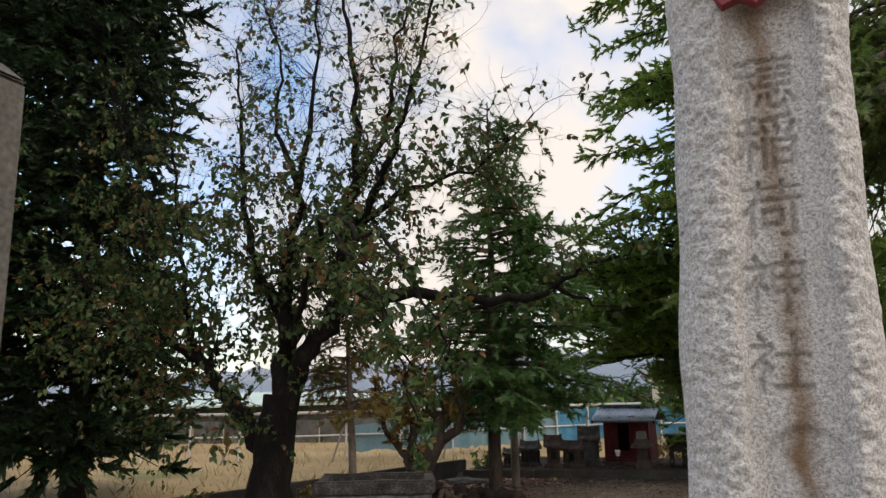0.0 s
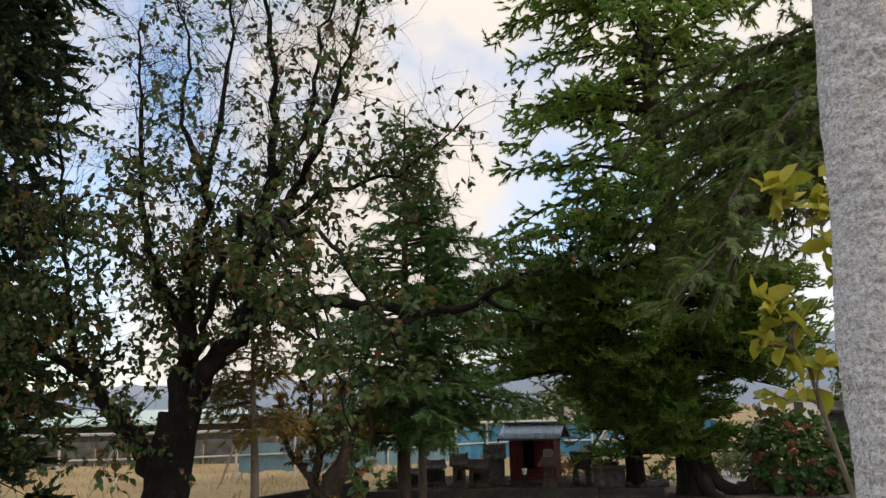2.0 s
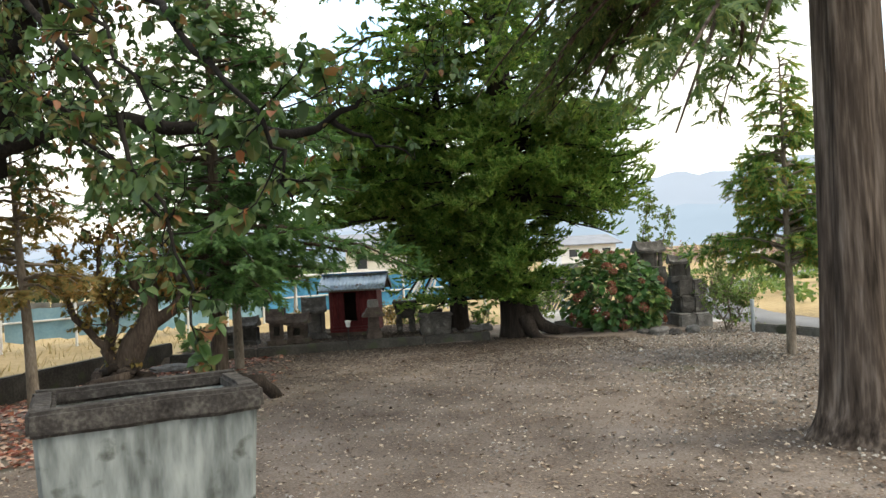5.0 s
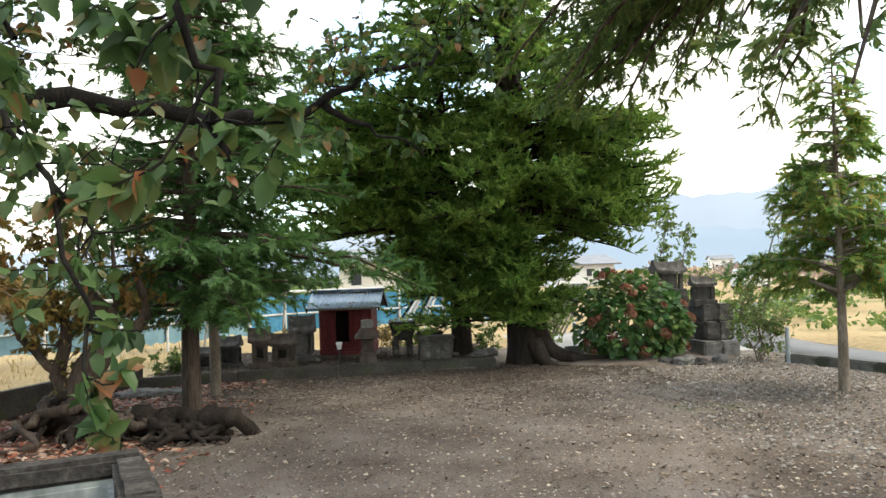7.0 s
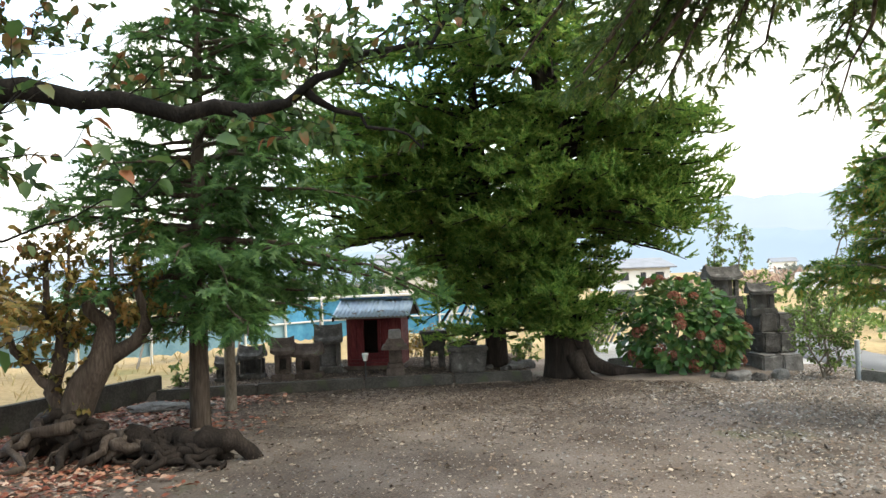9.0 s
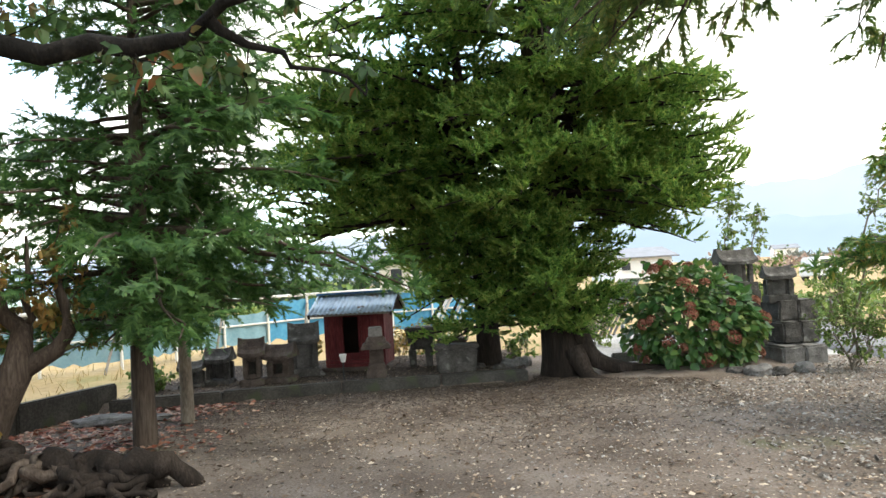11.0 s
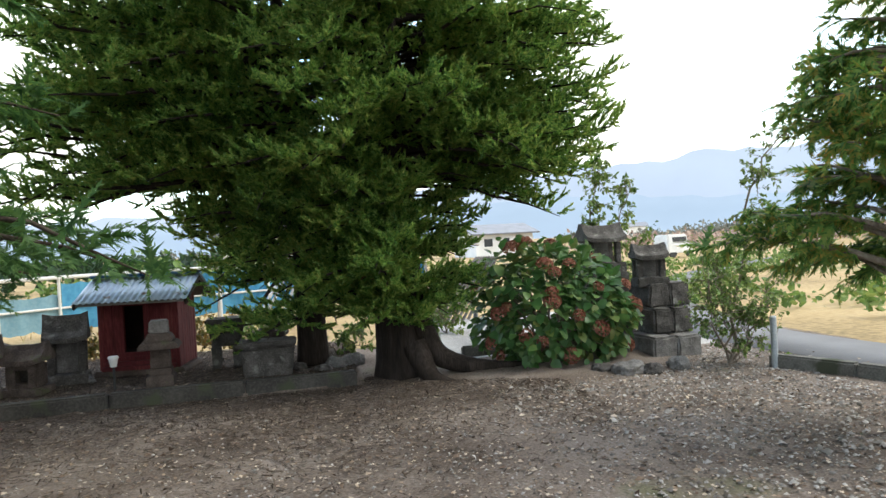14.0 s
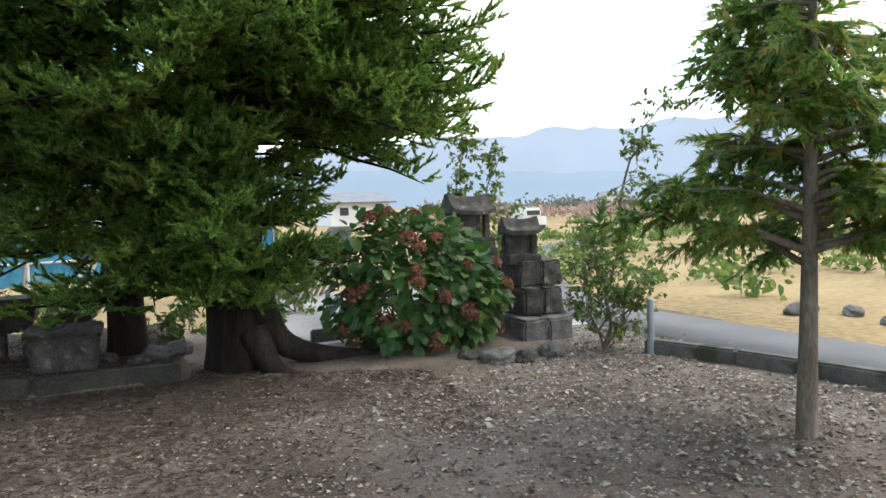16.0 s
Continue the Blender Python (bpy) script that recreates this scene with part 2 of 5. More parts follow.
LAMP_BLACK = material("black_plastic", [(0.015, 0.015, 0.016), (0.03, 0.03, 0.03)], 10, 0.5, 0, 60)


# Ridge material: air haze put into a pale colour that glows by itself.
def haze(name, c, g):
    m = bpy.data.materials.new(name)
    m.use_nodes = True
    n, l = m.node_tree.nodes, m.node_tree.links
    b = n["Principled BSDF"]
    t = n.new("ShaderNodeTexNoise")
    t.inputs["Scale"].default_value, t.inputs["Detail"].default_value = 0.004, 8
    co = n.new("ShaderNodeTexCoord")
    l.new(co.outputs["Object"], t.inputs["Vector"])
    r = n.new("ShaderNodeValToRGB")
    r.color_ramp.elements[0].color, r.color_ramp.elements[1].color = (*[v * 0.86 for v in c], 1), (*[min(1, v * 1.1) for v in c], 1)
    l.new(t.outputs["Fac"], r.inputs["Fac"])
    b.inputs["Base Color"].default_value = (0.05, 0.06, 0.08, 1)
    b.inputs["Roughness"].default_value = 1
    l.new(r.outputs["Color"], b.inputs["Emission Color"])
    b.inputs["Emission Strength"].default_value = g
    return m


# distance haze painted as an even glow, paler for the farther ridge
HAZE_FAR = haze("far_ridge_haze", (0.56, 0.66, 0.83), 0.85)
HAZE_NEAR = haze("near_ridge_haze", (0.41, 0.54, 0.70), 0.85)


# ---- mesh tools ----
def raw_mesh(name, V, quads=None, tris=None, smooth=False):
    me = bpy.data.meshes.new(name)
    V = np.asarray(V, "f").reshape(-1, 3)
    quads = np.zeros((0, 4), int) if quads is None else np.asarray(quads, int).reshape(-1, 4)
    tris = np.zeros((0, 3), int) if tris is None else np.asarray(tris, int).reshape(-1, 3)
    me.vertices.add(len(V))
    me.vertices.foreach_set("co", V.ravel())
    me.loops.add(quads.size + tris.size)
    me.loops.foreach_set("vertex_index", np.r_[quads.ravel(), tris.ravel()].astype("i"))
    me.polygons.add(len(quads) + len(tris))
    me.polygons.foreach_set("loop_start", np.r_[np.arange(len(quads)) * 4, quads.size + np.arange(len(tris)) * 3].astype("i"))
    if smooth:
        me.polygons.foreach_set("use_smooth", np.ones(len(quads) + len(tris), bool))
    me.update(calc_edges=True)
    return me


def put(name, me, mat, parent=None, label=""):
    ob = new(name, me)
    me.materials.append(mat)
    if parent is not None:
        ob.parent = parent
    if label:
        tagged(ob, label)
    return ob


def part(name, bm, mat, parent=None, label="", smooth=False):
    me = bpy.data.meshes.new(name)
    bm.normal_update()
    for f in bm.faces:
        f.smooth = smooth
    bm.to_mesh(me)
    bm.free()
    return put(name, me, mat, parent, label)


def thing(name, label, category, at=(0, 0, 0), rz=0.0, group="", kind=""):
    ob = new(name)
    ob.empty_display_size = 0.1
    ob.matrix_world = pose(*at, 0, 0, rz)
    return tagged(ob, label, category, group, kind)


def box(bm, lo, hi, bevel=0.0, taper=(1, 1), cuts=0, rough=0.0, seed=0):
    """A box from corner lo to hi, its top scaled by taper, worn by rough metres."""
    c = (Vector(lo) + Vector(hi)) / 2
    s = Vector(hi) - Vector(lo)
    b = bmesh.new()
    bmesh.ops.create_cube(b, size=1)
    for v in b.verts:
        k = v.co.z + 0.5
        v.co.x *= s.x * (1 + (taper[0] - 1) * k)
        v.co.y *= s.y * (1 + (taper[1] - 1) * k)
        v.co.z *= s.z
    if bevel:
        bmesh.ops.bevel(b, geom=b.edges[:], offset=bevel, segments=2, affect="EDGES")
    if cuts:
        bmesh.ops.subdivide_edges(b, edges=[e for e in b.edges if e.calc_length() > max(s) / (cuts + 1) * 0.6], cuts=cuts, use_grid_fill=True)
    for v in b.verts:
        v.co += c
        if rough:
            q = v.co * 7 + Vector((seed * 3.7, seed * 1.3, seed))
            v.co += Vector((noise.noise(q), noise.noise(q + Vector((9, 0, 0))), noise.noise(q + Vector((0, 9, 0))))) * rough
    me = bpy.data.meshes.new("t")
    b.to_mesh(me)
    b.free()
    bm.from_mesh(me)
    bpy.data.meshes.remove(me)
    return bm


def solid(name, lo, hi, mat, parent=None, label="", **kw):
    return part(name, box(bmesh.new(), lo, hi, **kw), mat, parent, label)


def rod(bm, a, b, r, r2=None, sides=8):
    a, b = Vector(a), Vector(b)
    d = b - a
    m = Matrix.Translation((a + b) / 2) @ d.to_track_quat("Z", "Y").to_matrix().to_4x4()
    bmesh.ops.create_cone(bm, cap_ends=True, segments=sides, radius1=r, radius2=r if r2 is None else r2, depth=d.length, matrix=m)
    return bm


class Wood:
    """Tapered limbs gathered into one mesh."""
    def __init__(self):
        self.v, self.q, self.n = [], [], 0

    def limb(self, pts, radii, sides=7, flute=0.0):
        pts = np.asarray(pts, float)
        k = len(pts)
        tan = np.gradient(pts, axis=0)
        tan /= np.linalg.norm(tan, axis=1, keepdims=True) + 1e-9
        ref = np.array([0.0, 0, 1]) if abs(tan[0][2]) < 0.8 else np.array([1.0, 0, 0])
        u = np.cross(tan, ref)
        u /= np.linalg.norm(u, axis=1, keepdims=True) + 1e-9
        w = np.cross(tan, u)
        ang = np.arange(sides) / sides * 2 * np.pi
        rr = np.asarray(radii, float)[:, None] * (1 + flute * np.sin(ang * 5 + np.arange(k)[:, None] * 0.15) + flute * 0.6 * np.sin(ang * 9 + 1))
        ring = pts[:, None] + (np.cos(ang)[None, :, None] * u[:, None] + np.sin(ang)[None, :, None] * w[:, None]) * rr[..., None]
        self.v.append(ring.reshape(-1, 3))
        i, j = np.meshgrid(np.arange(k - 1), np.arange(sides), indexing="ij")
        a = self.n + i * sides + j
        b = self.n + i * sides + (j + 1) % sides
        self.q.append(np.stack([a, b, b + sides, a + sides], -1).reshape(-1, 4))
        self.n += k * sides
        return pts

    def mesh(self, name):
        return raw_mesh(name, np.concatenate(self.v), np.concatenate(self.q), smooth=True)


def smooth_line(pts, n=10, wobble=0.0, rng=None):
    """A rounded line of n points through the given ones."""
    pts = np.asarray(pts, float)
    t = np.linspace(0, len(pts) - 1, n)
    p = np.vstack([2 * pts[0] - pts[1], pts, 2 * pts[-1] - pts[-2]])
    out = []
    for s in t:
        i = min(int(s), len(pts) - 2)
        f = s - i
        a, b, c, d = p[i], p[i + 1], p[i + 2], p[i + 3]
        out.append(0.5 * (2 * b + (c - a) * f + (2 * a - 5 * b + 4 * c - d) * f * f + (3 * b - a - 3 * c + d) * f ** 3))
    out = np.array(out)
    if wobble and rng is not None:
        w = rng.normal(0, wobble, out.shape)
        w[0] = w[-1] = 0
        out += w
    return out


def spray_shape(pairs=8, width=0.045, reach=0.42, sag=0.22, fork=50):
    """A flat scaly twig along +x, one unit long."""
    V, Q = [], []

    def blade(o, a, ln, w):
        d = np.array([math.cos(a), math.sin(a), 0.0])
        s = np.array([-d[1], d[0], 0.0])
        i = len(V)
        V.extend([o + s * w, o - s * w, o + d * ln])
        Q.append([i, i + 1, i + 2, i + 2])

    blade(np.zeros(3), 0, 1.0, width * 0.7)
    for k in range(pairs):
        x = 0.1 + 0.82 * k / (pairs - 1)
        for s in (-1, 1):
            blade(np.array([x + 0.03 * s, 0, 0.0]), s * math.radians(fork + 9 * math.sin(k * 1.9 + s)), reach * (1.05 - 0.75 * x) * (0.8 + 0.35 * math.sin(k * 2.3 + s)), width * (1 - 0.3 * x))
    V = np.array(V)
    V[:, 2] = -sag * V[:, 0] ** 2 - 0.12 * np.abs(V[:, 1]) + 0.22 * np.sin(V[:, 0] * 9 + 2) * np.abs(V[:, 1])
    return V, np.array(Q)


def leaf_shape(w=0.3, fold=0.12, curl=0.25):
    """A pointed oval leaf along +x, folded on its midrib."""
    V = np.array([(0, 0, 0), (0.3, w, fold), (0.3, 0, 0), (0.3, -w, fold), (0.7, w * 0.8, fold * 0.8), (0.7, 0, 0), (0.7, -w * 0.8, fold * 0.8), (1, 0, 0)], float)
    V[:, 2] -= curl * V[:, 0] ** 2
    return V, np.array([(0, 2, 1, 1), (0, 3, 2, 2), (1, 2, 5, 4), (2, 3, 6, 5), (4, 5, 7, 7), (5, 6, 7, 7)])


def scatter(name, shape, O, X, Z, S):
    """One mesh of many copies of a small shape, at O, along X, facing Z, of size S."""
    T, Q = shape
    O, X, Z, S = (np.asarray(a, float) for a in (O, X, Z, S))
    X = X / (np.linalg.norm(X, axis=1, keepdims=True) + 1e-9)
    Y = np.cross(Z, X)
    Y /= np.linalg.norm(Y, axis=1, keepdims=True) + 1e-9
    Z = np.cross(X, Y)
    V = O[:, None] + S[:, None, None] * (T[None, :, :1] * X[:, None] + T[None, :, 1:2] * Y[:, None] + T[None, :, 2:] * Z[:, None])
    base = (np.arange(len(O)) * len(T))[:, None, None]
    quad = Q[Q[:, 2] != Q[:, 3]]
    tri = Q[Q[:, 2] == Q[:, 3]][:, :3]
    return raw_mesh(name, V.reshape(-1, 3), (base + quad[None]).reshape(-1, 4) if len(quad) else None, (base + tri[None]).reshape(-1, 3) if len(tri) else None)


SPRAY_FINE = spray_shape(10, 0.055, 0.46, 0.12, 52)
LEAF = leaf_shape()
ROUND_LEAF = leaf_shape(0.36, 0.08, 0.2)


def unit(v):
    v = np.asarray(v, float)
    return v / (np.linalg.norm(v, axis=-1, keepdims=True) + 1e-9)


def plume_shape(n=13, width=0.085, reach=0.42, fork=42, lift=0.85):
    """A cord-like plume along +x, one unit long: blades all round the axis, bent upwards at the tips."""
    V, Q = [], []

    def blade(o, d, side, ln, w):
        i = len(V)
        V.extend([o + side * w, o - side * w, o + d * ln])
        Q.append([i, i + 1, i + 2, i + 2])

    ax = np.array([1.0, 0, 0])
    blade(np.zeros(3), ax, np.array([0, 1.0, 0]), 1.0, width)
    blade(np.zeros(3), ax, np.array([0, 0, 1.0]), 1.0, width * 0.8)
    for k in range(n):
        f = k / (n - 1)
        phi = k * 2.4
        radial = np.array([0, math.cos(phi), lift * math.sin(phi)])
        a = math.radians(fork * (0.85 + 0.3 * math.sin(k * 1.7)))
        d = unit(ax * math.cos(a) + radial * math.sin(a))
        blade(np.array([0.06 + 0.74 * f, 0, 0]), d, unit(np.cross(d, radial) + 0.25 * radial), reach * (1.0 - 0.5 * f) * (0.85 + 0.3 * math.sin(k * 2.9)), width * (1.15 - 0.4 * f))
    V = np.array(V)
    V[:, 2] += 0.10 * V[:, 0] ** 2
    return V, np.array(Q)


SPRAY = plume_shape()
SPRAY_FAN = spray_shape(9, 0.062, 0.5, 0.25, 42)


def conifer(name, label, trunk, radii, limbs, seed, leafmat, barkmat, spray=0.2, step=0.13, hang=0.35, twig=0.42, shape=None, flute=0.0, per=2, sides=10, category="tree", coarse=(99.0, 1.0)):
    """trunk: points of the stem; limbs: rows of height share, azimuth, length, rise, droop; coarse: the height from which sprays grow by a factor."""
    rng = np.random.default_rng(seed)
    root = thing(name, label, category, tuple(trunk[0]))
    o = np.array(trunk[0], float)
    line = smooth_line(trunk, 26, 0.0, rng)
    wood = Wood()
    wood.limb(line - o, np.interp(np.linspace(0, 1, 26), np.linspace(0, 1, len(radii)), radii), sides, flute)
    put("trunk", wood.mesh("trunk"), barkmat, root)
    branches = Wood()
    O, X, Z, S = [], [], [], []
    zs = line[:, 2]
    sagging = hang if callable(hang) else (lambda z: hang)
    bend = hang(2.0) if callable(hang) else hang
    for share, az, length, rise, droop in limbs:
        z = zs[0] + share * (zs[-1] - zs[0])
        start = np.array([np.interp(z, zs, line[:, c]) for c in range(3)])
        d = np.array([math.cos(az), math.sin(az), 0.0])
        n = max(5, int(length / 0.3))
        s = np.linspace(0, 1, n)[:, None]
        pts = start + d * length * s + np.array([0, 0, 1.0]) * length * (rise * s - droop * s * s)
        pts += rng.normal(0, 0.02 * length, pts.shape) * s
        branches.limb(pts - o, np.linspace(0.012 + 0.014 * length, 0.005, n), 5)
        side = np.cross(d, (0, 0, 1.0))
        big = coarse[1] if z > coarse[0] else 1.0
        at = np.arange(max(0.12, 0.22 * length), length, step * big) / length
        for q, a in enumerate(at):
            p0 = np.array([np.interp(a, s[:, 0], pts[:, c]) for c in range(3)])
            sg = 1 if q % 2 else -1
            ln = twig * (0.35 + 0.75 * (1 - a)) * (0.7 + 0.6 * rng.random()) * min(1.5, 0.6 + length * 0.35)
            dd = unit(d * (0.55 + 0.5 * rng.random()) + side * sg * (0.5 + 0.6 * rng.random()) + np.array([0, 0, rng.normal(0.05, 0.3)]))
            m = max(2, int(ln / (spray * big * 0.42)))
            for b in range(m):
                f = (b + 0.5 * rng.random()) / m
                p = p0 + dd * ln * f + np.array([0, 0, -bend * 0.5]) * ln * f * f
                for _ in range(per):
                    e = unit(dd + rng.normal(0, 0.42, 3) + np.array([0, 0, -sagging(p[2])]))
                    O.append(p)
                    X.append(e)
                    Z.append(unit(rng.normal(0, 0.45, 3) + np.array([0, 0, 1.0])))
                    S.append(spray * big * (0.6 + 0.7 * rng.random()))
    tagged(put("branch_mass", branches.mesh("branch_mass"), barkmat, root), kind="stuff")
    crown = put("crown", scatter("crown", shape or SPRAY, np.array(O) - o, X, Z, S), leafmat, root)
    tagged(crown, kind="stuff")
    return root


def ring_limbs(seed, n, lo, hi, reach, rise=(0.0, 0.3), droop=(0.2, 0.5), az=None):
    """n limbs between the height shares lo and hi; reach: length as a function of share and azimuth."""
    rng = np.random.default_rng(seed)
    out = []
    for k in range(n):
        h = lo + (hi - lo) * (k + rng.random()) / n
        a = rng.random() * 2 * np.pi if az is None else rng.uniform(*az)
        out.append((h, a, reach(h, a) * (0.75 + 0.45 * rng.random()), rng.uniform(*rise), rng.uniform(*droop)))
    return out


# ---- ground, walls, kerbs, road ----
KERB = [(-4.32, 9.05), (-3.0, 9.32), (-1.5, 9.56), (-0.2, 9.64), (0.95, 9.68)]
WALL = [(-8.6, -3.0), (-7.2, 1.0), (-6.1, 3.8), (-5.3, 6.5), (-4.42, 9.4), (-4.2, 12.6)]
TERRACE = 0.13


def along(line, v, axis=0):
    a = np.array(line)
    return np.interp(v, a[:, axis], a[:, 1 - axis])


def spaced(lo, hi, step, far, grow=1.25):
    a = list(np.arange(lo, hi + step, step))
    s = step
    while a[-1] < far:
        s *= grow
        a.append(a[-1] + s)
    s = step
    while a[0] > -far:
        s *= grow
        a.insert(0, a[0] - s)
    return np.array(a)


def build_ground():
    xs, ys = spaced(-7.5, 8, 0.14, 2600), spaced(-5, 14, 0.14, 2600)
    gx, gy = np.meshgrid(xs, ys, indexing="ij")
    rng = np.random.default_rng(3)
    near = np.exp(-((gx / 14) ** 2 + ((gy - 4) / 16) ** 2))
    gz = (np.sin(gx * 1.7 + 0.6 * gy) * np.sin(gy * 1.3 - 0.4 * gx) * 0.012 + rng.normal(0, 0.005, gx.shape)) * near
    on = (gy > along(KERB, gx) + 0.03) & (gx > along(WALL, gy, 1) + 0.05) & (gx < 1.0) & (gy < 12.5)
    gz[on] += TERRACE
    mound = np.exp(-(((gx - 3.2) / 1.5) ** 2 + ((gy - 10.1) / 0.7) ** 2)) * 0.1
    gz += mound
    far = np.hypot(gx, gy) > 30
    gz[far] = -0.02
    nx, ny = gx.shape
    i, j = np.meshgrid(np.arange(nx - 1), np.arange(ny - 1), indexing="ij")
    a = i * ny + j
    me = raw_mesh("ground", np.stack([gx, gy, gz], -1), np.stack([a, a + ny, a + ny + 1, a + 1], -1), smooth=True)
    for m in (EARTH, DRY_GRASS, GRAVEL):
        me.materials.append(m)
    cx, cy = gx[:-1, :-1] + 0.07, gy[:-1, :-1] + 0.07
    field = (cx < along(WALL, cy, 1)) | (cy > 12.5) | (cx > 7.0) | (cy < -14)
    pale = (cy > 10.4) & (cy < 15.5) & (cx > 1.9) & (cx < 5.6)
    idx = np.where(pale, 2, np.where(field, 1, 0))
    me.polygons.foreach_set("material_index", idx.ravel().astype("i"))
    return tagged(new("ground", me), "bare shrine yard of earth and gravel, dry fields around", "ground", kind="structure")


build_ground()


def strip(name, line, width, lo, hi, mat, label, category, bevel=0.02, gap=0.006, group="", rough=0.006):
    """Blocks end to end along a line, each its own thing of the setting."""
    root = thing(name, label, category, (line[0][0], line[0][1], 0), kind="structure")
    for k, (a, b) in enumerate(zip(line[:-1], line[1:])):
        a, b = Vector((*a, 0)), Vector((*b, 0))
        n = max(1, round((b - a).length / 1.3))
        for q in range(n):
            p, r = a.lerp(b, q / n), a.lerp(b, (q + 1) / n)
            d = r - p
            bm = box(bmesh.new(), (gap, -width / 2, lo), (d.length - gap, width / 2, hi), bevel, cuts=2, rough=rough, seed=k + q)
            ob = part("block", bm, mat, root)
            ob.matrix_local = Matrix.Translation(p - Vector((*line[0], 0))) @ Matrix.Rotation(math.atan2(d.y, d.x), 4, "Z")
    return root


strip("wall_west", WALL[:-1], 0.13, -0.05, 0.33, DARK_CONCRETE, "low dark weathered concrete boundary wall beside the field", "wall")
strip("kerb", KERB, 0.14, -0.05, 0.16, DARK_CONCRETE, "mossy concrete kerb of the raised terrace", "kerb")
strip("kerb_east", [(5.15, 8.72), (5.5, 7.9), (5.86, 6.7), (6.1, 4.5), (6.2, 0.0), (6.2, -6.0)], 0.12, -0.05, 0.14, CONCRETE, "low concrete kerb between gravel and lane", "kerb")
strip("kerb_north", [(2.3, 10.75), (3.9, 10.9), (5.2, 10.95)], 0.12, -0.05, 0.17, CONCRETE, "low concrete edging behind the bush", "kerb")


def build_lane():
    c = smooth_line([(6.95, -14, 0), (6.95, 0, 0), (6.75, 6, 0), (6.4, 9, 0), (6.4, 12, 0), (8.5, 18, 0), (15, 26, 0), (32, 40, 0)], 70)
    t = np.gradient(c, axis=0)
    s = unit(np.stack([t[:, 1], -t[:, 0], 0 * t[:, 0]], -1)) * 0.62
    V = np.concatenate([c - s + (0, 0, 0.022), c + s + (0, 0, 0.022), c - s * 1.06 + (0, 0, -0.1), c + s * 1.06 + (0, 0, -0.1)])
    n = len(c)
    i = np.arange(n - 1)
    q = np.concatenate([np.stack([i, i + n, i + n + 1, i + 1], -1), np.stack([i, i + 1, i + 1 + 2 * n, i + 2 * n], -1), np.stack([i + n, i + 3 * n, i + 3 * n + 1, i + n + 1], -1)])
    put("road", raw_mesh("road", V, q), ASPHALT)
    tagged(bpy.data.objects["road"], "narrow grey asphalt lane past the yard", "road", kind="structure")


build_lane()


# ---- far hills ----
def ridge(name, dist, profile, mat, label, seed):
    """profile: rows of bearing in degrees from +y to the right, and height in degrees."""
    rng = np.random.default_rng(seed)
    b = np.arange(-180, 181, 1.0)
    p = np.array(profile)
    h = np.interp(b, p[:, 0], p[:, 1]) + np.interp(b, np.arange(-180, 181, 3), rng.normal(0, 0.16, 121))
    x, y = np.sin(np.radians(b)) * dist, np.cos(np.radians(b)) * dist
    z = np.tan(np.radians(np.maximum(h, 0.1))) * dist
    rows = [np.stack([x * k, y * k, z * f], -1) for k, f in ((0.9, -0.01), (0.93, 0.25), (0.965, 0.62), (1, 1), (1.06, 0.6), (1.1, -0.01))]
    rows = [r + np.stack([0 * x, 0 * x, rng.normal(0, dist * 0.002, len(x)) * (0 < k < 5)], -1) for k, r in enumerate(rows)]
    n = len(b)
    i, j = np.meshgrid(np.arange(5), np.arange(n - 1), indexing="ij")
    a = i * n + j
    ob = put(name, raw_mesh(name, np.concatenate(rows), np.stack([a, a + 1, a + n + 1, a + n], -1), smooth=True), mat)
    return tagged(ob, label, "mountain", kind="structure")


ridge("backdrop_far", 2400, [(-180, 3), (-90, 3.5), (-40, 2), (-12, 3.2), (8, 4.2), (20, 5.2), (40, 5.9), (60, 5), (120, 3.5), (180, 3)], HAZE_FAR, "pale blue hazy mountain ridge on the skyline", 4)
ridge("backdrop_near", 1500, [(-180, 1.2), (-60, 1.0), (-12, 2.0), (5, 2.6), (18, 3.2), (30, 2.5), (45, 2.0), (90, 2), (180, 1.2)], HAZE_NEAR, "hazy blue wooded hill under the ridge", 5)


# ---- trees ----
def cosine(a, at, width):
    return max(0.0, math.cos(max(-math.pi, min(math.pi, (((a - at + math.pi) % (2 * math.pi)) - math.pi) / width * math.pi / 2)))) if abs(((a - at + math.pi) % (2 * math.pi)) - math.pi) < width else 0.0


def main_reach(h, a):
    z = h * 15
    right, left = cosine(a, radians(-5), 1.1), cosine(a, radians(190), 1.2)
    if z < 4.4:
        return 1.5 + 0.35 * left
    return max(0.4, min(1.0, (15.4 - z) / 5.0) * (1.95 + 0.9 * left + 0.75 * right))


def main_hang(z):
    return -0.45 if z < 2.3 else (-0.3 if z < 3.8 else 0.5)


main_limbs = (ring_limbs(11, 70, 0.044, 0.15, lambda h, a: 0.86, (0.15, 0.5), (0.1, 0.4), (radians(165), radians(375)))
              + ring_limbs(15, 26, 0.06, 0.15, lambda h, a: 1.25, (0.1, 0.3), (0.1, 0.4), (radians(195), radians(265)))
              + ring_limbs(14, 46, 0.155, 0.27, lambda h, a: 2.15, (0.0, 0.25), (0.0, 0.32), (radians(-38), radians(28)))
              + ring_limbs(16, 22, 0.15, 0.20, lambda h, a: 1.85, (0.0, 0.1), (0.15, 0.35), (radians(-50), radians(20)))
              + ring_limbs(12, 76, 0.14, 0.30, main_reach, (0.1, 0.5), (0.15, 0.55)) + ring_limbs(13, 150, 0.29, 0.98, main_reach, (0.1, 0.5), (0.2, 0.55)))
